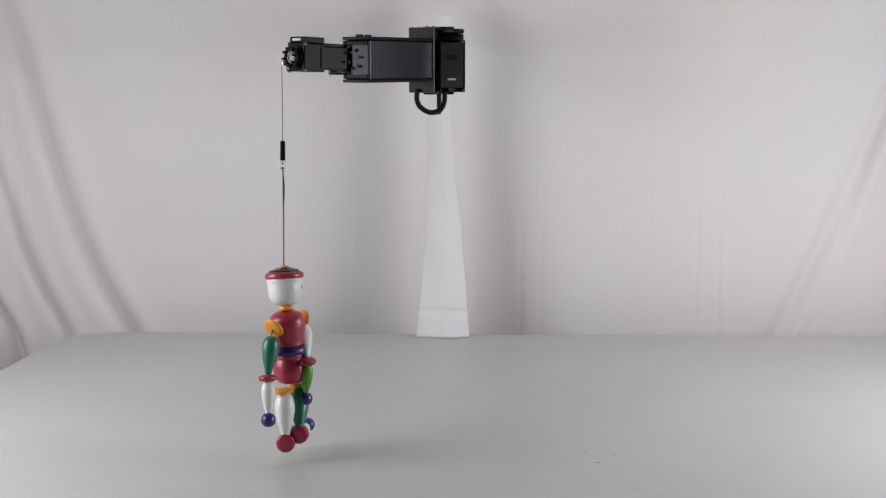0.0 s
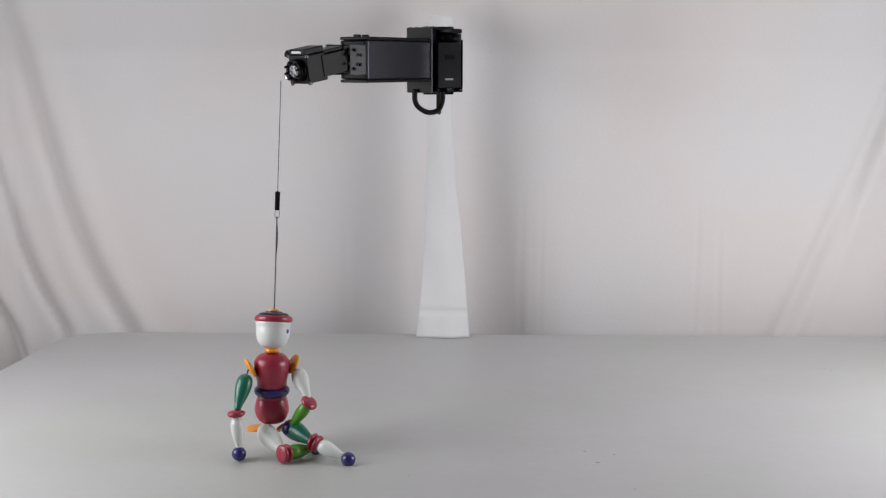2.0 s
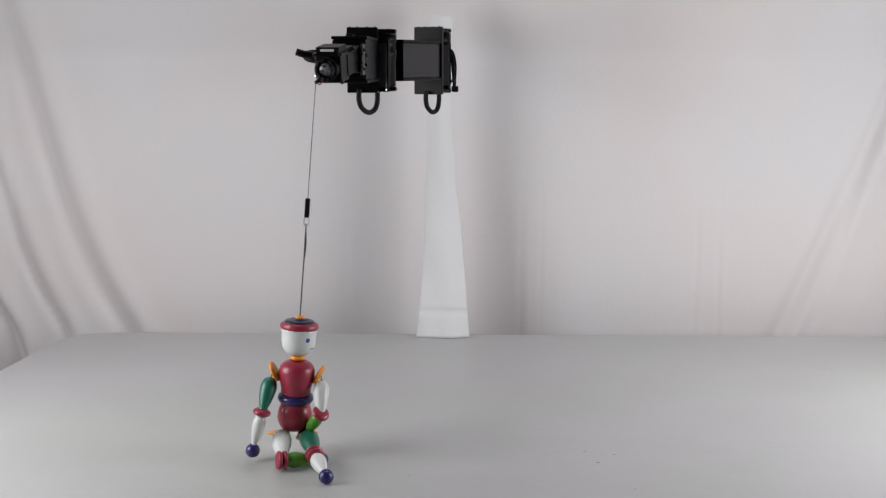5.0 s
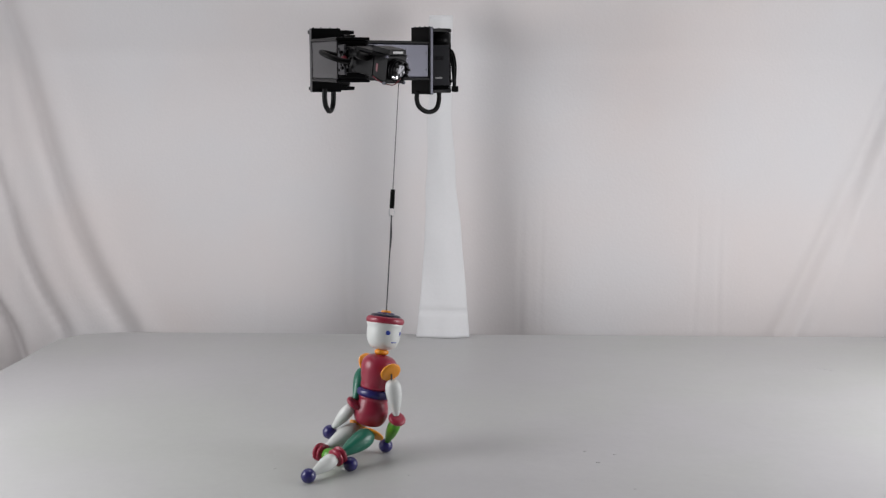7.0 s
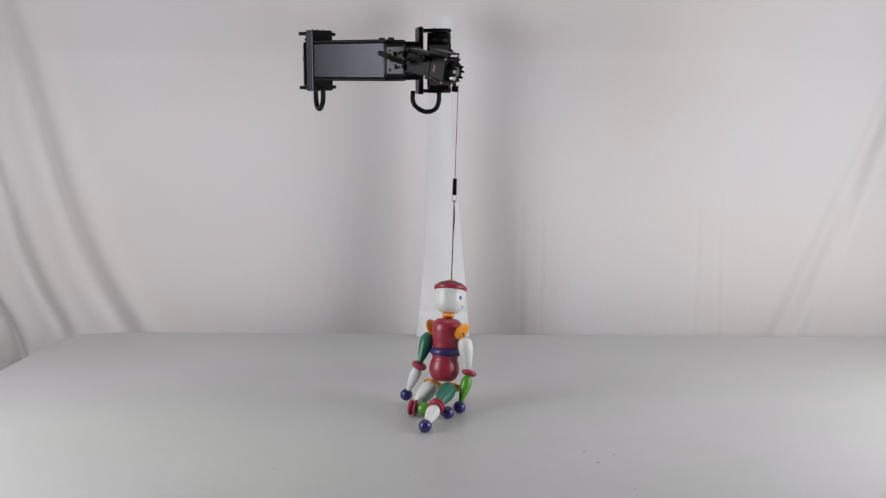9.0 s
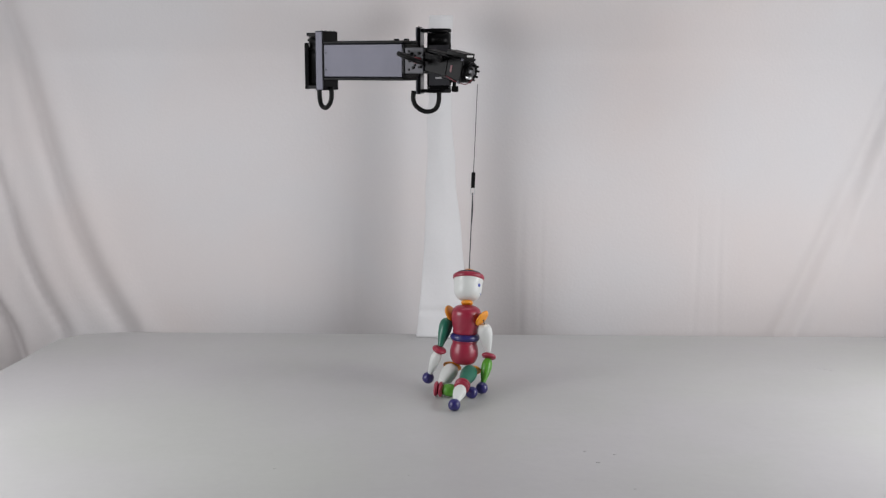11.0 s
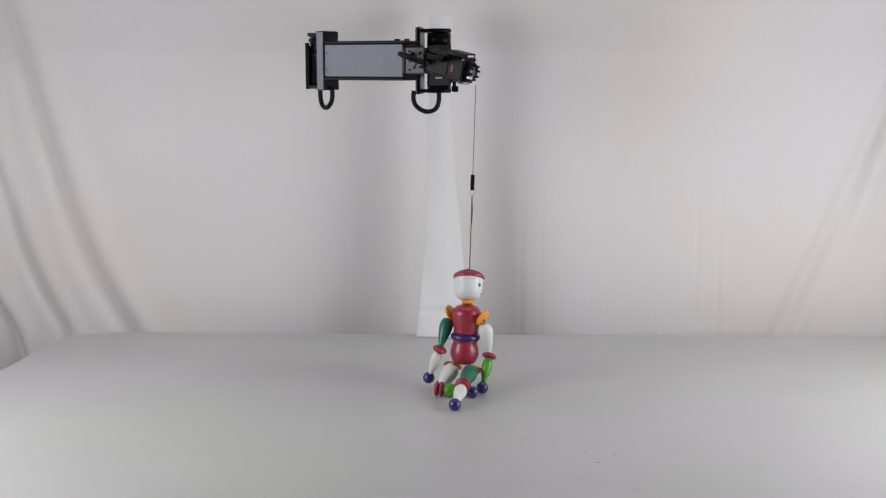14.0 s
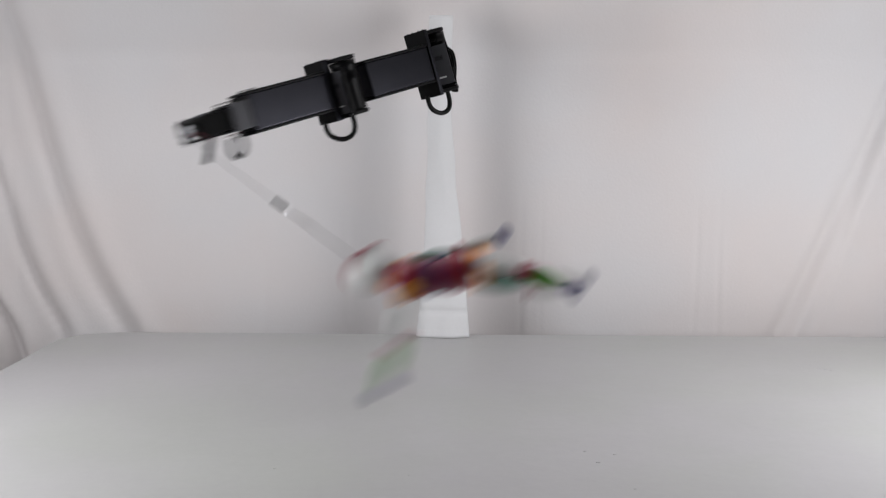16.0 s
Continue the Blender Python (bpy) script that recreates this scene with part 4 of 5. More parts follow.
    walk(limbs["thigh_r"], thigh_rows)
    walk(hips["r"], [(t, half_turned(m, 0.06 if t < 5 else 0.55)) for t, m in thigh_rows])
    walk(limbs["shin_r"], [
        (0.00, at(-0.0335, -0.0070, -0.0824, 0.7160, 0.3365, -0.6117, 0.0000)),
        (0.30, at(-0.0131, -0.0027, -0.0837, 0.6737, 0.4446, -0.5806, 0.1070)),
        (0.50, at(0.0082, -0.0410, -0.0671, 0.6760, 0.2363, -0.6838, -0.1403)),
        (0.80, at(0.0192, -0.0493, -0.0541, 0.7000, 0.3031, -0.6435, -0.0636)),
        (1.10, at(0.0426, 0.0035, -0.0549, 0.4783, 0.6274, -0.5355, 0.3015)),
        (1.50, at(-0.0010, -0.0747, -0.0262, 0.7335, 0.2720, -0.6211, -0.0478)),
        (3.50, at(-0.0022, -0.0757, -0.0237, 0.7298, 0.3000, -0.6140, -0.0213)),
        (4.20, at(-0.0052, -0.0773, -0.0190, 0.7313, 0.3001, -0.6122, -0.0205)),
        (6.30, at(-0.0097, -0.0734, -0.0344, 0.6981, 0.2576, -0.6636, -0.0762)),
        (6.50, at(-0.0159, -0.0702, -0.0422, 0.6947, 0.2548, -0.6679, -0.0801)),
        (7.00, at(-0.0097, -0.0672, -0.0465, 0.7089, 0.2628, -0.6510, -0.0679)),
        (7.50, at(-0.0043, -0.0651, -0.0482, 0.7165, 0.2495, -0.6466, -0.0792)),
        (8.00, at(-0.0029, -0.0660, -0.0462, 0.7012, 0.3039, -0.6443, -0.0276)),
        (8.50, at(-0.0074, -0.0701, -0.0408, 0.6956, 0.3175, -0.6444, -0.0149)),
        (9.00, at(-0.0046, -0.0684, -0.0430, 0.7207, 0.3190, -0.6155, -0.0009)),
        (11.30, at(-0.0060, -0.0722, -0.0359, 0.7137, 0.3113, -0.6273, -0.0127)),
        (12.50, at(-0.0060, -0.0722, -0.0359, 0.7137, 0.3113, -0.6273, -0.0127)),
        (14.70, at(-0.0060, -0.0722, -0.0359, 0.7137, 0.3113, -0.6273, -0.0127)),
        (14.90, at(-0.0410, 0.0018, -0.0809, 0.7021, 0.3003, -0.6449, -0.0299)),
        (15.00, at(0.0292, -0.0399, -0.0539, 0.8786, 0.3707, -0.2139, 0.2117)),
        (15.20, at(0.0131, -0.0558, -0.0514, 0.7042, -0.4551, -0.5206, -0.1608)),
        (15.30, at(-0.0177, -0.0325, -0.0771, 0.8768, -0.3136, -0.2268, -0.2854)),
        (15.50, at(-0.0648, -0.0607, -0.0289, 0.9516, 0.1753, -0.1236, -0.2202)),
        (15.60, at(-0.0106, -0.0170, -0.0817, 0.9721, -0.0423, 0.0840, -0.2150)),
        (15.70, at(-0.0067, 0.0668, -0.0463, 0.7208, 0.4601, 0.4696, -0.2196)),
        (15.80, at(0.0209, 0.0690, -0.0111, 0.2226, 0.8288, 0.2471, -0.4500)),
        (15.90, at(0.0580, -0.0216, -0.0023, 0.8301, -0.4078, 0.2529, -0.2841)),
        (16.00, at(0.0322, 0.0077, -0.0650, 0.9497, -0.1777, -0.1845, -0.1802))])
    thigh_rows = [
        (0.00, at(0.0190, -0.0000, -0.0040, 0.9647, -0.1309, 0.2286, 0.0000)),
        (0.30, at(0.0190, -0.0000, -0.0040, 0.9957, 0.0175, -0.0911, 0.0082)),
        (0.50, at(0.0190, 0.0000, -0.0040, 0.9246, -0.2044, -0.3210, -0.0167)),
        (0.80, at(0.0190, -0.0000, -0.0040, 0.8877, -0.1667, -0.4286, 0.0208)),
        (1.10, at(0.0190, -0.0000, -0.0040, 0.7616, 0.3553, -0.4659, 0.2769)),
        (1.50, at(0.0190, -0.0000, -0.0040, 0.7177, -0.5083, -0.4102, -0.2413)),
        (3.50, at(0.0190, -0.0000, -0.0040, 0.7034, -0.5238, -0.4151, -0.2419)),
        (4.20, at(0.0190, 0.0000, -0.0040, 0.6783, -0.5514, -0.4178, -0.2476)),
        (6.30, at(0.0190, 0.0000, -0.0040, 0.7470, -0.4859, -0.3529, -0.2851)),
        (6.50, at(0.0190, 0.0000, -0.0040, 0.7660, -0.4679, -0.3151, -0.3084)),
        (7.00, at(0.0190, 0.0000, -0.0040, 0.7934, -0.4224, -0.3233, -0.2957)),
        (7.50, at(0.0190, 0.0000, -0.0040, 0.8083, -0.3943, -0.3310, -0.2857)),
        (8.00, at(0.0190, -0.0000, -0.0040, 0.7772, -0.4241, -0.3849, -0.2606)),
        (8.50, at(0.0190, 0.0000, -0.0040, 0.7408, -0.4751, -0.3899, -0.2710)),
        (9.00, at(0.0190, -0.0000, -0.0040, 0.7842, -0.4209, -0.3634, -0.2753)),
        (11.30, at(0.0190, -0.0000, -0.0040, 0.7321, -0.4863, -0.3921, -0.2719)),
        (12.50, at(0.0190, -0.0000, -0.0040, 0.7321, -0.4863, -0.3921, -0.2719)),
        (14.70, at(0.0190, -0.0000, -0.0040, 0.7321, -0.4863, -0.3921, -0.2719)),
        (14.90, at(0.0190, -0.0000, -0.0040, 0.8851, 0.0353, 0.1786, -0.4284)),
        (15.00, at(0.0190, 0.0000, -0.0040, 0.9006, -0.0062, 0.0051, -0.4345)),
        (15.20, at(0.0190, -0.0000, -0.0040, 0.8838, -0.0072, 0.1895, -0.4276)),
        (15.30, at(0.0190, 0.0000, -0.0040, 0.8748, 0.0910, 0.1709, -0.4442)),
        (15.50, at(0.0190, -0.0000, -0.0040, 0.8878, -0.1124, -0.0864, -0.4378)),
        (15.60, at(0.0190, -0.0000, -0.0040, 0.8960, -0.0310, -0.0173, -0.4427)),
        (15.70, at(0.0190, 0.0000, -0.0040, 0.7262, 0.4467, 0.3758, -0.3631)),
        (15.80, at(0.0190, 0.0000, -0.0040, 0.6797, 0.4296, 0.5510, -0.2233)),
        (15.90, at(0.0190, -0.0000, -0.0040, 0.7762, 0.3927, 0.1813, -0.4588)),
        (16.00, at(0.0190, -0.0000, -0.0040, 0.8613, -0.2211, -0.0001, -0.4575))]
    walk(limbs["thigh_l"], thigh_rows)
    walk(hips["l"], [(t, half_turned(m, 0.50)) for t, m in thigh_rows])
    walk(limbs["shin_l"], [
        (0.00, at(-0.0163, -0.0202, -0.0729, 0.7246, 0.2836, -0.6281, 0.0000)),
        (0.30, at(0.0335, 0.0029, -0.0826, 0.6616, 0.3139, -0.6809, 0.0056)),
        (0.50, at(0.0659, -0.0311, -0.0608, 0.5782, 0.1173, -0.7709, -0.2402)),
        (0.80, at(0.0804, -0.0222, -0.0502, 0.6504, 0.1367, -0.7103, -0.2319)),
        (1.10, at(0.0600, 0.0639, -0.0291, 0.7024, 0.1748, -0.6608, -0.1985)),
        (1.50, at(0.0465, -0.0742, -0.0157, 0.6897, -0.0289, -0.6183, -0.3759)),
        (3.50, at(0.0454, -0.0750, -0.0125, 0.5687, -0.2580, -0.5856, -0.5168)),
        (4.20, at(0.0425, -0.0764, -0.0074, 0.5544, -0.2706, -0.5988, -0.5107)),
        (6.30, at(0.0390, -0.0742, -0.0263, 0.5718, -0.2755, -0.5225, -0.5693)),
        (6.50, at(0.0345, -0.0729, -0.0331, 0.5725, -0.2842, -0.4880, -0.5945)),
        (7.00, at(0.0401, -0.0689, -0.0387, 0.5928, -0.2573, -0.4688, -0.6022)),
        (7.50, at(0.0438, -0.0661, -0.0416, 0.5877, -0.2663, -0.4663, -0.6052)),
        (8.00, at(0.0492, -0.0688, -0.0315, 0.6226, -0.2035, -0.4756, -0.5871)),
        (8.50, at(0.0446, -0.0732, -0.0236, 0.5855, -0.2468, -0.5203, -0.5706)),
        (9.00, at(0.0461, -0.0688, -0.0345, 0.6142, -0.2125, -0.4899, -0.5810)),
        (11.30, at(0.0438, -0.0740, -0.0216, 0.5862, -0.2533, -0.5031, -0.5824)),
        (12.50, at(0.0438, -0.0740, -0.0216, 0.5862, -0.2533, -0.5031, -0.5824)),
        (14.70, at(0.0438, -0.0740, -0.0216, 0.5862, -0.2533, -0.5031, -0.5824)),
        (14.90, at(-0.0039, 0.0172, -0.0787, 0.5137, -0.2882, -0.6535, -0.4754)),
        (15.00, at(0.0178, -0.0005, -0.0840, 0.6058, -0.1994, -0.6076, -0.4734)),
        (15.20, at(-0.0083, 0.0119, -0.0782, 0.5344, -0.2942, -0.6029, -0.5142)),
        (15.30, at(0.0016, 0.0249, -0.0780, 0.6949, -0.1205, -0.4064, -0.5809)),
        (15.50, at(0.0234, -0.0220, -0.0808, 0.7571, -0.0485, -0.1167, -0.6410)),
        (15.60, at(0.0193, -0.0057, -0.0838, 0.7376, 0.0283, 0.2286, -0.6347)),
        (15.70, at(0.0013, 0.0737, -0.0295, 0.5395, 0.1700, 0.6621, -0.4916)),
        (15.80, at(-0.0256, 0.0664, -0.0059, 0.2315, 0.5029, 0.4893, -0.6739)),
        (15.90, at(0.0253, 0.0621, -0.0541, 0.4126, 0.1058, 0.2565, -0.8676)),
        (16.00, at(0.0028, -0.0305, -0.0762, 0.4058, 0.0391, -0.1120, -0.9062))])
    walk(robot_arm, [
        (0.00, at(-0.0073, 2.1682, 1.3448, 1.0000, 0.0000, 0.0000, 0.0000)),
        (0.50, at(-0.0073, 2.1682, 1.3448, 1.0000, 0.0000, 0.0000, 0.0000)),
        (1.50, at(-0.0073, 2.1682, 1.3448, 1.0000, 0.0000, 0.0000, 0.0000)),
        (3.50, at(-0.0073, 2.1682, 1.3448, 1.0000, 0.0000, 0.0000, 0.0000)),
        (4.00, at(-0.0073, 2.1682, 1.3448, 1.0000, 0.0000, 0.0000, 0.0000)),
        (4.20, at(-0.0073, 2.1682, 1.3448, 1.0000, 0.0000, 0.0000, 0.0000)),
        (6.30, at(-0.0073, 2.1682, 1.3448, 1.0000, 0.0000, 0.0000, 0.0000)),
        (6.50, at(-0.0073, 2.1682, 1.3448, 1.0000, 0.0000, 0.0000, 0.0000)),
        (7.00, at(-0.0073, 2.1682, 1.3448, 1.0000, 0.0000, 0.0000, 0.0000)),
        (7.50, at(-0.0073, 2.1682, 1.3448, 1.0000, 0.0000, 0.0000, 0.0000)),
        (8.50, at(-0.0073, 2.1682, 1.3448, 1.0000, 0.0000, 0.0000, 0.0000)),
        (9.00, at(-0.0073, 2.1682, 1.3448, 1.0000, 0.0000, 0.0000, 0.0000)),
        (11.30, at(-0.0073, 2.1682, 1.3448, 1.0000, 0.0000, 0.0000, 0.0000)),
        (12.50, at(-0.0073, 2.1682, 1.3448, 1.0000, 0.0000, 0.0000, 0.0000)),
        (14.70, at(-0.0073, 2.1682, 1.3448, 1.0000, 0.0000, 0.0000, 0.0000)),
        (14.90, at(-0.0073, 2.1682, 1.3448, 0.9979, 0.0000, -0.0654, 0.0000)),
        (15.00, at(-0.0073, 2.1682, 1.3448, 0.9925, 0.0000, -0.1219, 0.0000)),
        (15.20, at(-0.0073, 2.1682, 1.3448, 0.9880, 0.0000, -0.1545, 0.0000)),
        (15.30, at(-0.0073, 2.1682, 1.3448, 0.9880, 0.0000, -0.1545, 0.0000)),
        (15.50, at(-0.0073, 2.1682, 1.3448, 0.9880, 0.0000, -0.1545, 0.0000)),
        (15.60, at(-0.0073, 2.1682, 1.3448, 0.9909, -0.0000, -0.1349, -0.0000)),
        (15.70, at(-0.0073, 2.1682, 1.3448, 0.9909, -0.0000, -0.1349, -0.0000)),
        (15.80, at(-0.0073, 2.1682, 1.3448, 0.9909, -0.0000, -0.1349, -0.0000)),
        (15.90, at(-0.0073, 2.1682, 1.3448, 0.9909, -0.0000, -0.1349, -0.0000)),
        (16.00, at(-0.0073, 2.1682, 1.3448, 0.9909, -0.0000, -0.1349, -0.0000))])
    walk(link_1, [
        (0.00, at(0.0000, 0.0000, 0.0000, 0.7377, 0.0000, 0.0000, -0.6751)),
        (0.50, at(0.0000, 0.0000, 0.0000, 0.7377, 0.0000, 0.0000, -0.6751)),
        (1.50, at(0.0000, 0.0000, 0.0000, 0.7361, 0.0000, 0.0000, -0.6769)),
        (3.50, at(0.0000, 0.0000, 0.0000, 0.6749, 0.0000, 0.0000, -0.7379)),
        (4.00, at(0.0000, 0.0000, 0.0000, 0.6302, 0.0000, 0.0000, -0.7765)),
        (4.20, at(0.0000, 0.0000, 0.0000, 0.6114, 0.0000, 0.0000, -0.7914)),
        (6.30, at(0.0000, 0.0000, 0.0000, 0.4047, 0.0000, 0.0000, -0.9144)),
        (6.50, at(0.0000, 0.0000, 0.0000, 0.3776, 0.0000, 0.0000, -0.9260)),
        (7.00, at(0.0000, 0.0000, 0.0000, 0.3297, 0.0000, 0.0000, -0.9441)),
        (7.50, at(0.0000, 0.0000, 0.0000, 0.2888, 0.0000, 0.0000, -0.9574)),
        (8.50, at(0.0000, 0.0000, 0.0000, 0.2064, 0.0000, 0.0000, -0.9785)),
        (9.00, at(0.0000, 0.0000, 0.0000, 0.0698, 0.0000, 0.0000, -0.9976)),
        (11.30, at(0.0000, 0.0000, 0.0000, -0.0567, 0.0000, 0.0000, -0.9984)),
        (12.50, at(0.0000, 0.0000, 0.0000, -0.0698, 0.0000, 0.0000, -0.9976)),
        (14.70, at(0.0000, 0.0000, 0.0000, -0.0698, 0.0000, 0.0000, -0.9976)),
        (14.90, at(0.0000, 0.0000, 0.0000, 0.2809, 0.0000, 0.0000, -0.9597)),
        (15.00, at(0.0000, 0.0000, 0.0000, 0.4177, 0.0000, 0.0000, -0.9086)),
        (15.20, at(0.0000, 0.0000, 0.0000, 0.6623, 0.0000, 0.0000, -0.7492)),
        (15.30, at(0.0000, 0.0000, 0.0000, 0.7305, 0.0000, 0.0000, -0.6830)),
        (15.50, at(0.0000, 0.0000, 0.0000, 0.7973, 0.0000, 0.0000, -0.6036)),
        (15.60, at(0.0000, 0.0000, 0.0000, 0.6820, 0.0000, 0.0000, -0.7314)),
        (15.70, at(0.0000, 0.0000, 0.0000, 0.6404, 0.0000, 0.0000, -0.7680)),
        (15.80, at(0.0000, 0.0000, 0.0000, 0.5572, 0.0000, 0.0000, -0.8304)),
        (15.90, at(0.0000, 0.0000, 0.0000, 0.4814, 0.0000, 0.0000, -0.8765)),
        (16.00, at(0.0000, 0.0000, 0.0000, 0.3720, 0.0000, 0.0000, -0.9282))])
    walk(link_2, [
        (0.00, at(0.0197, -0.2221, 0.0000, 0.4575, 0.0000, 0.0000, -0.8892)),
        (0.50, at(0.0197, -0.2221, 0.0000, 0.4575, 0.0000, 0.0000, -0.8892)),
        (1.50, at(0.0187, -0.2222, 0.0000, 0.4555, 0.0000, 0.0000, -0.8902)),
        (3.50, at(-0.0198, -0.2221, 0.0000, 0.5391, 0.0000, 0.0000, -0.8422)),
        (4.00, at(-0.0459, -0.2182, 0.0000, 0.6017, 0.0000, 0.0000, -0.7987)),
        (4.20, at(-0.0563, -0.2158, 0.0000, 0.6222, 0.0000, 0.0000, -0.7828)),
        (6.30, at(-0.1499, -0.1651, 0.0000, 0.7869, 0.0000, 0.0000, -0.6171)),
        (6.50, at(-0.1594, -0.1560, 0.0000, 0.8007, 0.0000, 0.0000, -0.5990)),
        (7.00, at(-0.1745, -0.1388, 0.0000, 0.8189, 0.0000, 0.0000, -0.5739)),
        (7.50, at(-0.1858, -0.1233, 0.0000, 0.8538, 0.0000, 0.0000, -0.5206)),
        (8.50, at(-0.2040, -0.0901, 0.0000, 0.9154, 0.0000, 0.0000, -0.4025)),
        (9.00, at(-0.2208, -0.0310, 0.0000, 0.9483, 0.0000, 0.0000, -0.3174)),
        (11.30, at(-0.2216, 0.0252, 0.0000, 0.9739, 0.0000, 0.0000, -0.2272)),
        (12.50, at(-0.2208, 0.0310, 0.0000, 0.9739, 0.0000, 0.0000, -0.2272)),
        (14.70, at(-0.2208, 0.0310, 0.0000, 0.9739, 0.0000, 0.0000, -0.2272)),
        (14.90, at(-0.1878, -0.1202, 0.0000, 0.9552, 0.0000, 0.0000, -0.2960)),
        (15.00, at(-0.1452, -0.1693, 0.0000, 0.9615, 0.0000, 0.0000, -0.2747)),
        (15.20, at(-0.0274, -0.2213, 0.0000, 0.9808, 0.0000, 0.0000, -0.1950)),
        (15.30, at(0.0150, -0.2225, 0.0000, 1.0000, 0.0000, 0.0000, 0.0021)),
        (15.50, at(0.0605, -0.2146, 0.0000, 1.0000, 0.0000, 0.0000, -0.0089)),
        (15.60, at(-0.0156, -0.2225, 0.0000, 0.9541, 0.0000, 0.0000, -0.2995)),
        (15.70, at(-0.0401, -0.2194, 0.0000, 0.8914, 0.0000, 0.0000, -0.4532)),
        (15.80, at(-0.0845, -0.2064, 0.0000, 0.7074, 0.0000, 0.0000, -0.7068)),
        (15.90, at(-0.1197, -0.1882, 0.0000, 0.6198, 0.0000, 0.0000, -0.7848)),
        (16.00, at(-0.1613, -0.1540, 0.0000, 0.3817, 0.0000, 0.0000, -0.9243))])
    walk(wrist, [
        (0.00, at(-0.1427, -0.3961, 0.0000, 0.3644, -0.0163, -0.0064, -0.9311)),
        (0.50, at(-0.1427, -0.3961, 0.0000, 0.3801, 0.0484, 0.0199, -0.9234)),
        (1.50, at(-0.1445, -0.3955, 0.0000, 0.3932, 0.0801, 0.0344, -0.9153)),
        (3.50, at(-0.1468, -0.4234, 0.0000, 0.4811, 0.0763, 0.0421, -0.8723)),
        (4.00, at(-0.1408, -0.4365, 0.0000, 0.5063, 0.0601, 0.0354, -0.8595)),
        (4.20, at(-0.1398, -0.4387, 0.0000, 0.5156, 0.0597, 0.0361, -0.8540)),
        (6.30, at(-0.1238, -0.4016, 0.0000, 0.8307, 0.0481, 0.0727, -0.5498)),
        (6.50, at(-0.1225, -0.3911, 0.0000, 0.8517, 0.0452, 0.0745, -0.5168)),
        (7.00, at(-0.1231, -0.3712, 0.0000, 0.9178, 0.0339, 0.0803, -0.3872)),
        (7.50, at(-0.1053, -0.3473, 0.0000, 0.9323, 0.0364, 0.0980, -0.3463)),
        (8.50, at(-0.0673, -0.2849, 0.0000, 0.9438, 0.0330, 0.0992, -0.3135)),
        (9.00, at(-0.0511, -0.1978, 0.0000, 0.9523, 0.0301, 0.1001, -0.2866)),
        (11.30, at(-0.0237, -0.1070, 0.0000, 0.9566, 0.0286, 0.1005, -0.2720)),
        (12.50, at(-0.0229, -0.1012, 0.0000, 0.9566, 0.0286, 0.1005, -0.2720)),
        (14.70, at(-0.0229, -0.1012, 0.0000, 0.9566, 0.0286, 0.1005, -0.2720)),
        (14.90, at(-0.0107, -0.2792, 0.0000, 0.9735, 0.0958, 0.0335, -0.2049)),
        (15.00, at(0.0388, -0.3202, 0.0000, 0.9595, 0.2591, -0.0114, -0.1096)),
        (15.20, at(0.1788, -0.3402, 0.0000, 0.8448, 0.4832, -0.1293, -0.1900)),
        (15.30, at(0.2511, -0.2525, 0.0000, 0.7070, 0.7070, 0.0139, 0.0139)),
        (15.50, at(0.2959, -0.2498, 0.0000, 0.7026, 0.7026, 0.0800, 0.0800)),
        (15.60, at(0.1604, -0.3827, 0.0000, 0.6739, 0.6573, -0.2606, -0.2141)),
        (15.70, at(0.0739, -0.4283, 0.0000, 0.6355, 0.6124, -0.3536, -0.3100)),
        (15.80, at(-0.1154, -0.4424, 0.0000, 0.5505, 0.4462, -0.5486, -0.4438)),
        (15.90, at(-0.2045, -0.4105, 0.0000, 0.3482, 0.3482, -0.6154, -0.6154)),
        (16.00, at(-0.3504, -0.2985, 0.0000, 0.3347, 0.3562, -0.6108, -0.6229))])
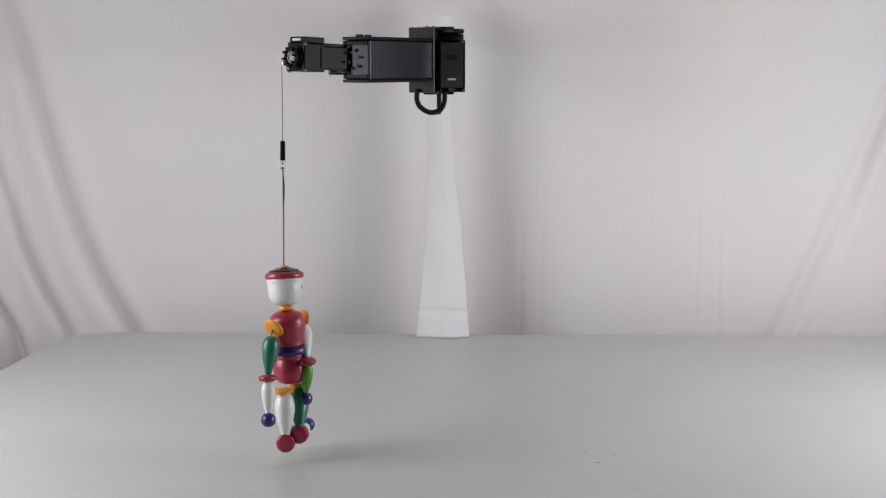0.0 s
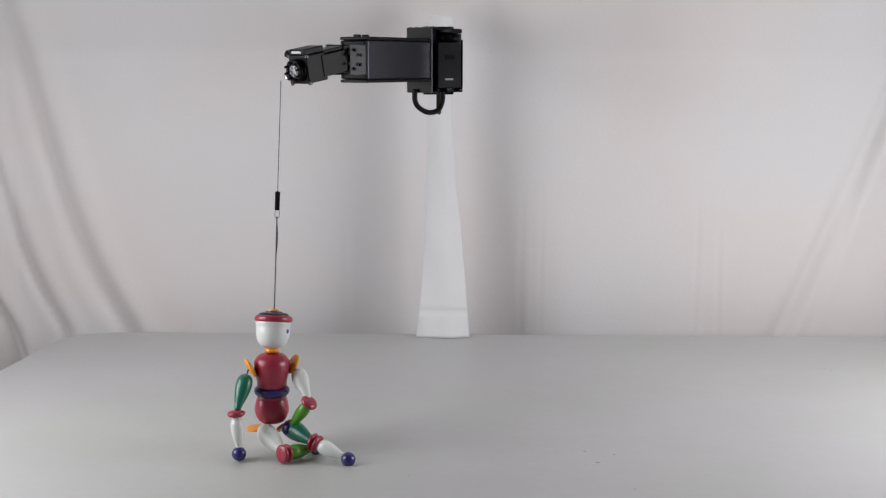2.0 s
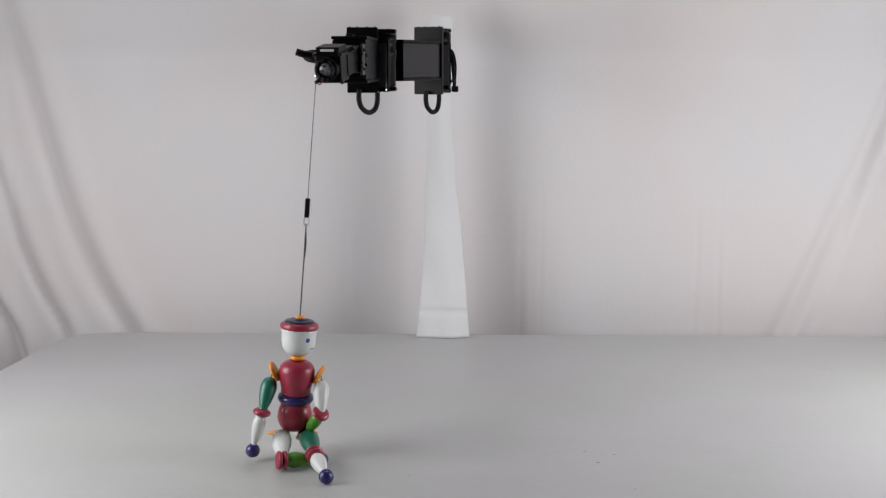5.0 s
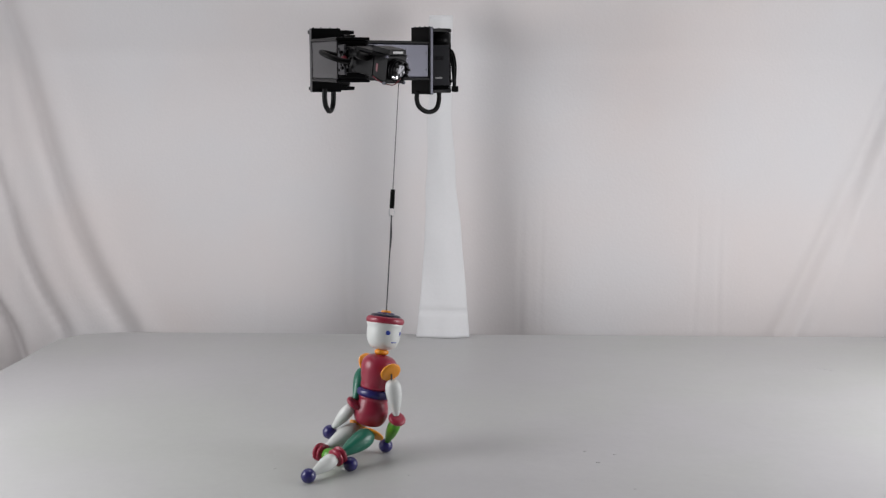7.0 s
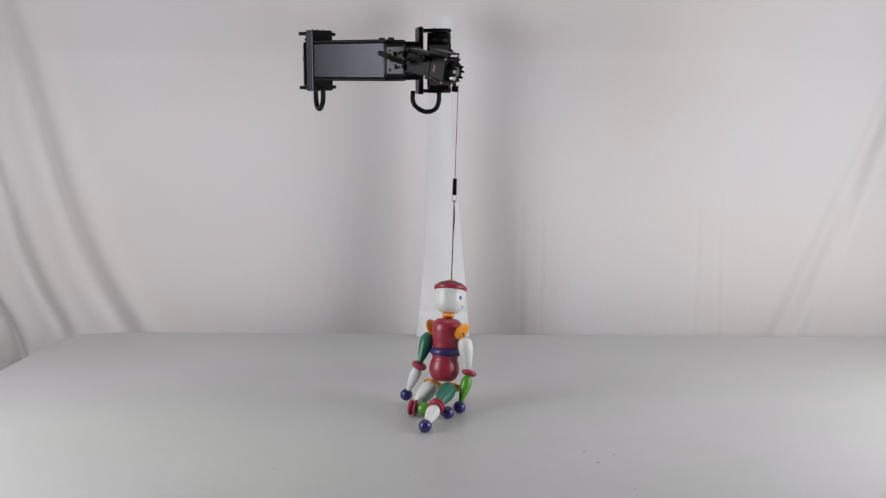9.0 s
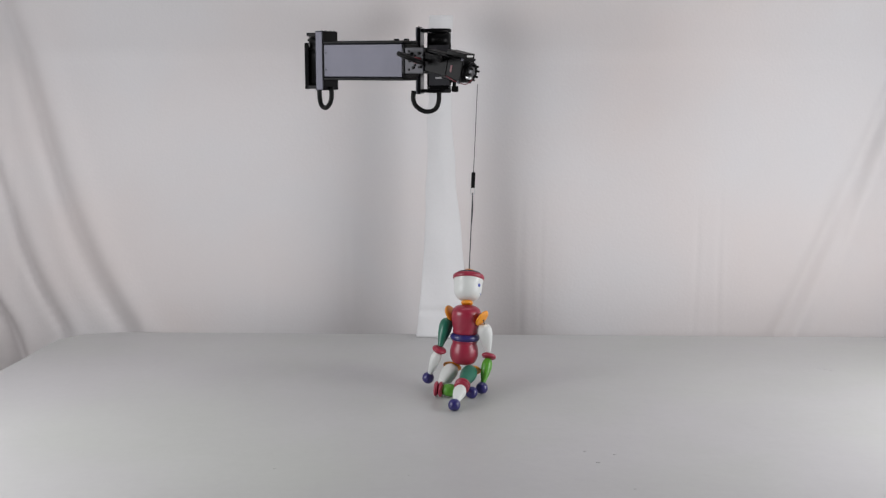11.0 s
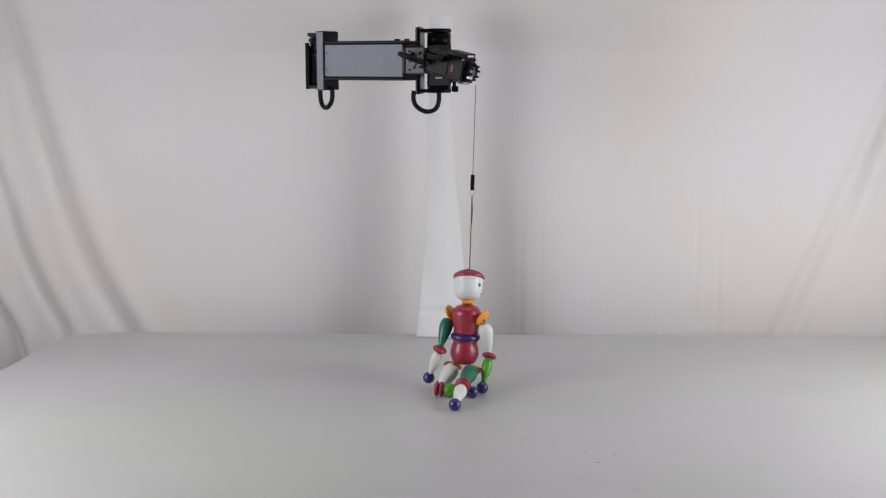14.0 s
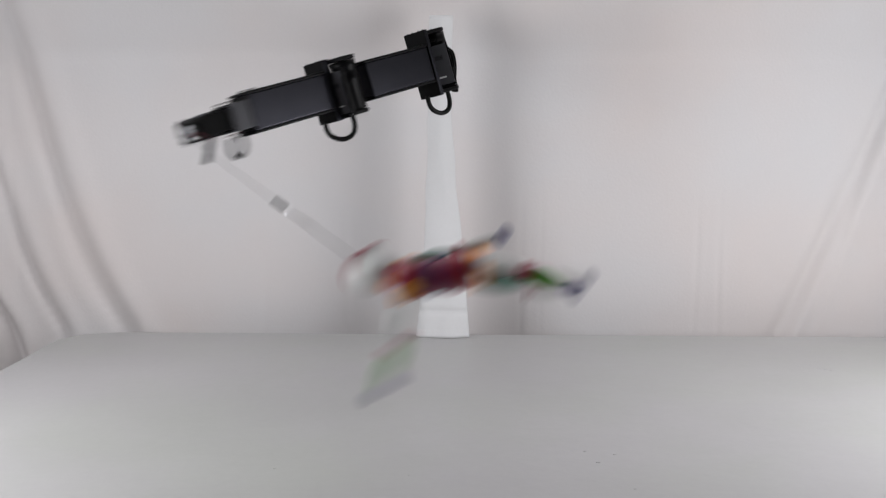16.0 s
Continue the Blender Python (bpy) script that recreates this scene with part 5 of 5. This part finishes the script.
    walk(suspension_line, [
        (0.00, at(-0.2353, 1.6951, 1.2004, 1.0000, -0.0039, 0.0054, 0.0000)),
        (0.10, at(-0.2345, 1.6932, 1.1944, 0.9999, -0.0099, 0.0029, 0.0000)),
        (0.20, at(-0.2336, 1.6910, 1.1884, 0.9999, -0.0169, 0.0002, 0.0000)),
        (0.30, at(-0.2326, 1.6880, 1.1823, 0.9997, -0.0259, -0.0034, 0.0000)),
        (0.40, at(-0.2328, 1.6873, 1.1760, 0.9996, -0.0266, -0.0031, 0.0000)),
        (0.50, at(-0.2389, 1.6886, 1.1686, 0.9997, -0.0209, 0.0159, 0.0000)),
        (0.60, at(-0.2468, 1.6894, 1.1625, 0.9990, -0.0175, 0.0410, 0.0000)),
        (0.70, at(-0.2512, 1.6910, 1.1571, 0.9985, -0.0118, 0.0539, 0.0000)),
        (0.80, at(-0.2540, 1.6918, 1.1524, 0.9981, -0.0091, 0.0610, 0.0000)),
        (0.90, at(-0.2592, 1.6977, 1.1466, 0.9972, 0.0083, 0.0738, 0.0000)),
        (1.00, at(-0.2545, 1.7110, 1.1404, 0.9973, 0.0455, 0.0578, 0.0000)),
        (1.10, at(-0.2592, 1.7198, 1.1257, 0.9958, 0.0648, 0.0645, 0.0000)),
        (1.20, at(-0.2587, 1.7210, 1.1245, 0.9958, 0.0678, 0.0622, 0.0000)),
        (1.30, at(-0.2577, 1.7193, 1.1260, 0.9962, 0.0644, 0.0593, 0.0000)),
        (1.40, at(-0.2544, 1.7165, 1.1260, 0.9971, 0.0582, 0.0500, 0.0000)),
        (1.50, at(-0.2518, 1.7153, 1.1251, 0.9975, 0.0558, 0.0423, 0.0000)),
        (1.75, at(-0.2496, 1.7148, 1.1248, 0.9977, 0.0574, 0.0370, 0.0000)),
        (2.00, at(-0.2479, 1.7136, 1.1244, 0.9976, 0.0608, 0.0341, 0.0000)),
        (2.25, at(-0.2466, 1.7118, 1.1242, 0.9973, 0.0655, 0.0332, 0.0000)),
        (2.50, at(-0.2454, 1.7094, 1.1239, 0.9969, 0.0715, 0.0337, 0.0000)),
        (2.75, at(-0.2444, 1.7064, 1.1236, 0.9963, 0.0788, 0.0354, 0.0000)),
        (3.00, at(-0.2433, 1.7029, 1.1231, 0.9955, 0.0873, 0.0375, 0.0000)),
        (3.25, at(-0.2421, 1.6988, 1.1225, 0.9945, 0.0966, 0.0400, 0.0000)),
        (3.50, at(-0.2407, 1.6942, 1.1216, 0.9934, 0.1066, 0.0420, 0.0000)),
        (3.75, at(-0.2374, 1.6886, 1.1206, 0.9923, 0.1148, 0.0460, 0.0000)),
        (4.00, at(-0.2329, 1.6829, 1.1195, 0.9916, 0.1194, 0.0496, 0.0000)),
        (4.25, at(-0.2287, 1.6799, 1.1189, 0.9914, 0.1199, 0.0518, 0.0000)),
        (4.50, at(-0.2218, 1.6767, 1.1188, 0.9920, 0.1151, 0.0526, 0.0000)),
        (4.75, at(-0.2113, 1.6715, 1.1191, 0.9929, 0.1065, 0.0525, 0.0000)),
        (5.00, at(-0.1983, 1.6658, 1.1197, 0.9942, 0.0944, 0.0520, 0.0000)),
        (5.25, at(-0.1833, 1.6611, 1.1204, 0.9955, 0.0798, 0.0513, 0.0000)),
        (5.50, at(-0.1673, 1.6583, 1.1210, 0.9968, 0.0629, 0.0500, 0.0000)),
        (5.75, at(-0.1511, 1.6584, 1.1214, 0.9978, 0.0450, 0.0477, 0.0000)),
        (6.00, at(-0.1357, 1.6616, 1.1214, 0.9986, 0.0271, 0.0444, 0.0000)),
        (6.25, at(-0.1221, 1.6685, 1.1207, 0.9991, 0.0116, 0.0410, 0.0000)),
        (6.50, at(-0.1096, 1.6812, 1.1238, 0.9993, 0.0005, 0.0375, 0.0000)),
        (6.75, at(-0.0927, 1.6977, 1.1257, 0.9993, -0.0022, 0.0361, 0.0000)),
        (7.00, at(-0.0765, 1.7188, 1.1264, 0.9995, 0.0012, 0.0303, 0.0000)),
        (7.25, at(-0.0632, 1.7402, 1.1269, 0.9995, 0.0121, 0.0281, 0.0000)),
        (7.50, at(-0.0492, 1.7639, 1.1262, 0.9988, 0.0384, 0.0293, 0.0000)),
        (7.75, at(-0.0365, 1.7929, 1.1240, 0.9964, 0.0821, 0.0232, 0.0000)),
        (8.00, at(-0.0241, 1.8210, 1.1231, 0.9931, 0.1167, 0.0148, 0.0000)),
        (8.25, at(-0.0120, 1.8415, 1.1256, 0.9921, 0.1252, 0.0068, 0.0000)),
        (8.50, at(0.0002, 1.8634, 1.1271, 0.9920, 0.1261, 0.0005, 0.0000)),
        (8.75, at(0.0115, 1.9065, 1.1246, 0.9929, 0.1184, 0.0070, 0.0000)),
        (9.00, at(0.0194, 1.9494, 1.1213, 0.9941, 0.1076, 0.0148, 0.0000)),
        (9.25, at(0.0260, 1.9726, 1.1204, 0.9933, 0.1144, 0.0151, 0.0000)),
        (9.50, at(0.0319, 1.9934, 1.1199, 0.9930, 0.1175, 0.0152, 0.0000)),
        (9.75, at(0.0372, 2.0117, 1.1198, 0.9929, 0.1176, 0.0151, 0.0000)),
        (10.00, at(0.0418, 2.0275, 1.1197, 0.9932, 0.1153, 0.0150, 0.0000)),
        (10.25, at(0.0458, 2.0411, 1.1199, 0.9937, 0.1106, 0.0151, 0.0000)),
        (10.50, at(0.0491, 2.0522, 1.1202, 0.9945, 0.1040, 0.0154, 0.0000)),
        (10.75, at(0.0518, 2.0612, 1.1207, 0.9953, 0.0960, 0.0161, 0.0000)),
        (11.00, at(0.0538, 2.0679, 1.1211, 0.9960, 0.0872, 0.0176, 0.0000)),
        (11.25, at(0.0552, 2.0724, 1.1214, 0.9968, 0.0777, 0.0199, 0.0000)),
        (11.50, at(0.0551, 2.0721, 1.1214, 0.9967, 0.0791, 0.0193, 0.0000)),
        (11.75, at(0.0545, 2.0699, 1.1210, 0.9961, 0.0861, 0.0176, 0.0000)),
        (12.00, at(0.0539, 2.0666, 1.1204, 0.9952, 0.0965, 0.0155, 0.0000)),
        (12.25, at(0.0531, 2.0622, 1.1196, 0.9938, 0.1106, 0.0131, 0.0000)),
        (12.50, at(0.0524, 2.0568, 1.1182, 0.9917, 0.1280, 0.0110, 0.0000)),
        (12.75, at(0.0524, 2.0568, 1.1182, 0.9917, 0.1280, 0.0110, 0.0000)),
        (13.00, at(0.0524, 2.0568, 1.1182, 0.9917, 0.1280, 0.0110, 0.0000)),
        (13.25, at(0.0524, 2.0568, 1.1182, 0.9917, 0.1280, 0.0110, 0.0000)),
        (13.50, at(0.0524, 2.0568, 1.1182, 0.9917, 0.1280, 0.0110, 0.0000)),
        (13.75, at(0.0524, 2.0568, 1.1182, 0.9917, 0.1280, 0.0110, 0.0000)),
        (14.00, at(0.0524, 2.0568, 1.1182, 0.9917, 0.1280, 0.0110, 0.0000)),
        (14.25, at(0.0524, 2.0568, 1.1182, 0.9917, 0.1280, 0.0110, 0.0000)),
        (14.50, at(0.0524, 2.0568, 1.1182, 0.9917, 0.1280, 0.0110, 0.0000)),
        (14.60, at(0.0524, 2.0568, 1.1182, 0.9917, 0.1280, 0.0110, 0.0000)),
        (14.65, at(0.0524, 2.0568, 1.1182, 0.9917, 0.1280, 0.0110, 0.0000)),
        (14.70, at(0.0524, 2.0568, 1.1182, 0.9917, 0.1280, 0.0110, 0.0000)),
        (14.75, at(0.0525, 2.0447, 1.1232, 0.9926, 0.1203, 0.0141, 0.0000)),
        (14.80, at(0.0537, 2.0033, 1.1310, 0.9884, 0.1502, 0.0216, 0.0000)),
        (14.85, at(0.0576, 1.9586, 1.1396, 0.9815, 0.1891, 0.0304, 0.0000)),
        (14.90, at(0.0653, 1.9354, 1.1496, 0.9767, 0.2112, 0.0381, 0.0000)),
        (14.95, at(0.0834, 1.9373, 1.1551, 0.9687, 0.2439, 0.0466, 0.0000)),
        (15.00, at(0.1046, 1.9476, 1.1615, 0.9648, 0.2560, 0.0601, 0.0000)),
        (15.05, at(0.1245, 1.9334, 1.1739, 0.9670, 0.2426, 0.0778, 0.0000)),
        (15.10, at(0.1486, 1.8989, 1.1916, 0.9739, 0.2080, 0.0908, 0.0000)),
        (15.15, at(0.1771, 1.8612, 1.2118, 0.9808, 0.1668, 0.1012, 0.0000)),
        (15.20, at(0.2111, 1.8355, 1.2316, 0.9842, 0.1375, 0.1120, 0.0000)),
        (15.25, at(0.2520, 1.8559, 1.2522, 0.9898, 0.0569, 0.1308, 0.0000)),
        (15.30, at(0.2864, 1.8848, 1.2617, 0.9914, -0.0400, 0.1247, 0.0000)),
        (15.35, at(0.3174, 1.8765, 1.2628, 0.9910, -0.0935, 0.0956, 0.0000)),
        (15.40, at(0.3464, 1.8567, 1.2590, 0.9868, -0.1538, 0.0512, 0.0000)),
        (15.45, at(0.3730, 1.8302, 1.2515, 0.9778, -0.2094, 0.0021, 0.0000)),
        (15.50, at(0.3982, 1.8070, 1.2446, 0.9678, -0.2472, -0.0478, 0.0000)),
        (15.55, at(0.3897, 1.7766, 1.2418, 0.9777, -0.1560, -0.1408, 0.0000)),
        (15.60, at(0.3513, 1.7278, 1.2135, 0.9619, 0.0229, -0.2726, 0.0000)),
        (15.65, at(0.3050, 1.6280, 1.2222, 0.9449, -0.0844, -0.3164, 0.0000)),
        (15.70, at(0.2535, 1.5530, 1.2369, 0.9150, -0.2382, -0.3257, 0.0000)),
        (15.75, at(0.1518, 1.6066, 1.2414, 0.9071, -0.0708, -0.4149, 0.0000)),
        (15.80, at(0.0966, 1.6587, 1.2126, 0.8608, 0.0874, -0.5014, 0.0000)),
        (15.85, at(0.0042, 1.6230, 1.2135, 0.8313, -0.0248, -0.5553, 0.0000)),
        (15.90, at(-0.0645, 1.5867, 1.1964, 0.8226, -0.2134, -0.5271, 0.0000)),
        (15.95, at(-0.1434, 1.5965, 1.1835, 0.8123, -0.3262, -0.4834, 0.0000)),
        (16.00, at(-0.2238, 1.6209, 1.1371, 0.8295, -0.3733, -0.4154, 0.0000))])
    walk(feed_line, [
        (0.00, at(-0.2339, 1.6961, 1.3314, 1.0000, -0.0039, 0.0054, 0.0000)),
        (0.10, at(-0.2337, 1.6959, 1.3297, 0.9999, -0.0099, 0.0029, 0.0000)),
        (0.20, at(-0.2336, 1.6957, 1.3282, 0.9999, -0.0169, 0.0002, 0.0000)),
        (0.30, at(-0.2336, 1.6955, 1.3268, 0.9997, -0.0259, -0.0034, 0.0000)),
        (0.40, at(-0.2337, 1.6953, 1.3257, 0.9996, -0.0266, -0.0031, 0.0000)),
        (0.50, at(-0.2339, 1.6951, 1.3250, 0.9997, -0.0209, 0.0159, 0.0000)),
        (0.60, at(-0.2336, 1.6950, 1.3227, 0.9990, -0.0175, 0.0410, 0.0000)),
        (0.70, at(-0.2335, 1.6949, 1.3208, 0.9985, -0.0118, 0.0539, 0.0000)),
        (0.80, at(-0.2335, 1.6948, 1.3193, 0.9981, -0.0091, 0.0610, 0.0000)),
        (0.90, at(-0.2337, 1.6948, 1.3182, 0.9972, 0.0083, 0.0738, 0.0000)),
        (1.00, at(-0.2339, 1.6948, 1.3173, 0.9973, 0.0455, 0.0578, 0.0000)),
        (1.10, at(-0.2342, 1.6947, 1.3166, 0.9958, 0.0648, 0.0645, 0.0000)),
        (1.20, at(-0.2345, 1.6946, 1.3162, 0.9958, 0.0678, 0.0622, 0.0000)),
        (1.30, at(-0.2349, 1.6945, 1.3158, 0.9962, 0.0644, 0.0593, 0.0000)),
        (1.40, at(-0.2352, 1.6942, 1.3156, 0.9971, 0.0582, 0.0500, 0.0000)),
        (1.50, at(-0.2355, 1.6939, 1.3153, 0.9975, 0.0558, 0.0423, 0.0000)),
        (1.75, at(-0.2355, 1.6928, 1.3149, 0.9977, 0.0574, 0.0370, 0.0000)),
        (2.00, at(-0.2349, 1.6903, 1.3145, 0.9976, 0.0608, 0.0341, 0.0000)),
        (2.25, at(-0.2339, 1.6867, 1.3141, 0.9973, 0.0655, 0.0332, 0.0000)),
        (2.50, at(-0.2325, 1.6820, 1.3137, 0.9969, 0.0715, 0.0337, 0.0000)),
        (2.75, at(-0.2308, 1.6762, 1.3133, 0.9963, 0.0788, 0.0354, 0.0000)),
        (3.00, at(-0.2289, 1.6693, 1.3130, 0.9955, 0.0873, 0.0375, 0.0000)),
        (3.25, at(-0.2267, 1.6614, 1.3128, 0.9945, 0.0966, 0.0400, 0.0000)),
        (3.50, at(-0.2244, 1.6527, 1.3127, 0.9934, 0.1066, 0.0420, 0.0000)),
        (3.75, at(-0.2193, 1.6434, 1.3128, 0.9923, 0.1148, 0.0460, 0.0000)),
        (4.00, at(-0.2133, 1.6355, 1.3129, 0.9916, 0.1194, 0.0496, 0.0000)),
        (4.25, at(-0.2080, 1.6321, 1.3131, 0.9914, 0.1199, 0.0518, 0.0000)),
        (4.50, at(-0.2008, 1.6308, 1.3134, 0.9920, 0.1151, 0.0526, 0.0000)),
        (4.75, at(-0.1905, 1.6292, 1.3136, 0.9929, 0.1065, 0.0525, 0.0000)),
        (5.00, at(-0.1777, 1.6285, 1.3138, 0.9942, 0.0944, 0.0520, 0.0000)),
        (5.25, at(-0.1632, 1.6298, 1.3139, 0.9955, 0.0798, 0.0513, 0.0000)),
        (5.50, at(-0.1478, 1.6338, 1.3139, 0.9968, 0.0629, 0.0500, 0.0000)),
        (5.75, at(-0.1326, 1.6409, 1.3141, 0.9978, 0.0450, 0.0477, 0.0000)),
        (6.00, at(-0.1184, 1.6511, 1.3144, 0.9986, 0.0271, 0.0444, 0.0000)),
        (6.25, at(-0.1061, 1.6640, 1.3148, 0.9991, 0.0116, 0.0410, 0.0000)),
        (6.50, at(-0.0952, 1.6810, 1.3147, 0.9993, 0.0005, 0.0375, 0.0000)),
        (6.75, at(-0.0792, 1.6986, 1.3129, 0.9993, -0.0022, 0.0361, 0.0000)),
        (7.00, at(-0.0653, 1.7183, 1.3102, 0.9995, 0.0012, 0.0303, 0.0000)),
        (7.25, at(-0.0530, 1.7358, 1.3092, 0.9995, 0.0121, 0.0281, 0.0000)),
        (7.50, at(-0.0385, 1.7498, 1.3089, 0.9988, 0.0384, 0.0293, 0.0000)),
        (7.75, at(-0.0278, 1.7623, 1.3079, 0.9964, 0.0821, 0.0232, 0.0000)),
        (8.00, at(-0.0186, 1.7772, 1.3070, 0.9931, 0.1167, 0.0148, 0.0000)),
        (8.25, at(-0.0095, 1.7952, 1.3061, 0.9921, 0.1252, 0.0068, 0.0000)),
        (8.50, at(0.0004, 1.8174, 1.3053, 0.9920, 0.1261, 0.0005, 0.0000)),
        (8.75, at(0.0141, 1.8629, 1.3048, 0.9929, 0.1184, 0.0070, 0.0000)),
        (9.00, at(0.0249, 1.9093, 1.3044, 0.9941, 0.1076, 0.0148, 0.0000)),
        (9.25, at(0.0317, 1.9297, 1.3043, 0.9933, 0.1144, 0.0151, 0.0000)),
        (9.50, at(0.0376, 1.9491, 1.3042, 0.9930, 0.1175, 0.0152, 0.0000)),
        (9.75, at(0.0429, 1.9674, 1.3041, 0.9929, 0.1176, 0.0151, 0.0000)),
        (10.00, at(0.0474, 1.9842, 1.3039, 0.9932, 0.1153, 0.0150, 0.0000)),
        (10.25, at(0.0515, 1.9996, 1.3038, 0.9937, 0.1106, 0.0151, 0.0000)),
        (10.50, at(0.0548, 2.0134, 1.3037, 0.9945, 0.1040, 0.0154, 0.0000)),
        (10.75, at(0.0578, 2.0256, 1.3036, 0.9953, 0.0960, 0.0161, 0.0000)),
        (11.00, at(0.0603, 2.0357, 1.3035, 0.9960, 0.0872, 0.0176, 0.0000)),
        (11.25, at(0.0625, 2.0439, 1.3034, 0.9968, 0.0777, 0.0199, 0.0000)),
        (11.50, at(0.0622, 2.0430, 1.3033, 0.9967, 0.0791, 0.0193, 0.0000)),
        (11.75, at(0.0610, 2.0382, 1.3032, 0.9961, 0.0861, 0.0176, 0.0000)),
        (12.00, at(0.0596, 2.0308, 1.3031, 0.9952, 0.0965, 0.0155, 0.0000)),
        (12.25, at(0.0580, 2.0209, 1.3029, 0.9938, 0.1106, 0.0131, 0.0000)),
        (12.50, at(0.0566, 2.0083, 1.3028, 0.9917, 0.1280, 0.0110, 0.0000)),
        (12.75, at(0.0566, 2.0083, 1.3028, 0.9917, 0.1280, 0.0110, 0.0000)),
        (13.00, at(0.0566, 2.0083, 1.3028, 0.9917, 0.1280, 0.0110, 0.0000)),
        (13.25, at(0.0566, 2.0083, 1.3028, 0.9917, 0.1280, 0.0110, 0.0000)),
        (13.50, at(0.0566, 2.0083, 1.3028, 0.9917, 0.1280, 0.0110, 0.0000)),
        (13.75, at(0.0566, 2.0083, 1.3028, 0.9917, 0.1280, 0.0110, 0.0000)),
        (14.00, at(0.0566, 2.0083, 1.3028, 0.9917, 0.1280, 0.0110, 0.0000)),
        (14.25, at(0.0566, 2.0083, 1.3028, 0.9917, 0.1280, 0.0110, 0.0000)),
        (14.50, at(0.0566, 2.0083, 1.3028, 0.9917, 0.1280, 0.0110, 0.0000)),
        (14.60, at(0.0566, 2.0083, 1.3028, 0.9917, 0.1280, 0.0110, 0.0000)),
        (14.65, at(0.0566, 2.0083, 1.3028, 0.9917, 0.1280, 0.0110, 0.0000)),
        (14.70, at(0.0566, 2.0083, 1.3028, 0.9917, 0.1280, 0.0110, 0.0000)),
        (14.75, at(0.0579, 1.9989, 1.3095, 0.9926, 0.1203, 0.0141, 0.0000)),
        (14.80, at(0.0621, 1.9447, 1.3191, 0.9884, 0.1502, 0.0216, 0.0000)),
        (14.85, at(0.0699, 1.8820, 1.3309, 0.9815, 0.1891, 0.0304, 0.0000)),
        (14.90, at(0.0814, 1.8466, 1.3451, 0.9767, 0.2112, 0.0381, 0.0000)),
        (14.95, at(0.1043, 1.8276, 1.3587, 0.9687, 0.2439, 0.0466, 0.0000)),
        (15.00, at(0.1335, 1.8246, 1.3760, 0.9648, 0.2560, 0.0601, 0.0000)),
        (15.05, at(0.1623, 1.8156, 1.3923, 0.9670, 0.2426, 0.0778, 0.0000)),
        (15.10, at(0.1911, 1.8016, 1.4071, 0.9739, 0.2080, 0.0908, 0.0000)),
        (15.15, at(0.2215, 1.7880, 1.4184, 0.9808, 0.1668, 0.1012, 0.0000)),
        (15.20, at(0.2564, 1.7798, 1.4244, 0.9842, 0.1375, 0.1120, 0.0000)),
        (15.25, at(0.3002, 1.8349, 1.4307, 0.9898, 0.0569, 0.1308, 0.0000)),
        (15.30, at(0.3326, 1.8996, 1.4423, 0.9914, -0.0400, 0.1247, 0.0000)),
        (15.35, at(0.3539, 1.9122, 1.4484, 0.9910, -0.0935, 0.0956, 0.0000)),
        (15.40, at(0.3670, 1.9185, 1.4520, 0.9868, -0.1538, 0.0512, 0.0000)),
        (15.45, at(0.3739, 1.9209, 1.4535, 0.9778, -0.2094, 0.0021, 0.0000)),
        (15.50, at(0.3761, 1.9213, 1.4533, 0.9678, -0.2472, -0.0478, 0.0000)),
        (15.55, at(0.3290, 1.8438, 1.4427, 0.9777, -0.1560, -0.1408, 0.0000)),
        (15.60, at(0.2256, 1.7173, 1.4173, 0.9619, 0.0229, -0.2726, 0.0000)),
        (15.65, at(0.1697, 1.6641, 1.4000, 0.9449, -0.0844, -0.3164, 0.0000)),
        (15.70, at(0.1200, 1.6506, 1.3879, 0.9150, -0.2382, -0.3257, 0.0000)),
        (15.75, at(0.0059, 1.6315, 1.3666, 0.9071, -0.0708, -0.4149, 0.0000)),
        (15.80, at(-0.1240, 1.6202, 1.3358, 0.8608, 0.0874, -0.5014, 0.0000)),
        (15.85, at(-0.2071, 1.6324, 1.3010, 0.8313, -0.0248, -0.5553, 0.0000)),
        (15.90, at(-0.2579, 1.6651, 1.2752, 0.8226, -0.2134, -0.5271, 0.0000)),
        (15.95, at(-0.3201, 1.7158, 1.2555, 0.8123, -0.3262, -0.4834, 0.0000)),
        (16.00, at(-0.3982, 1.7777, 1.2324, 0.8295, -0.3733, -0.4154, 0.0000))])


motions()
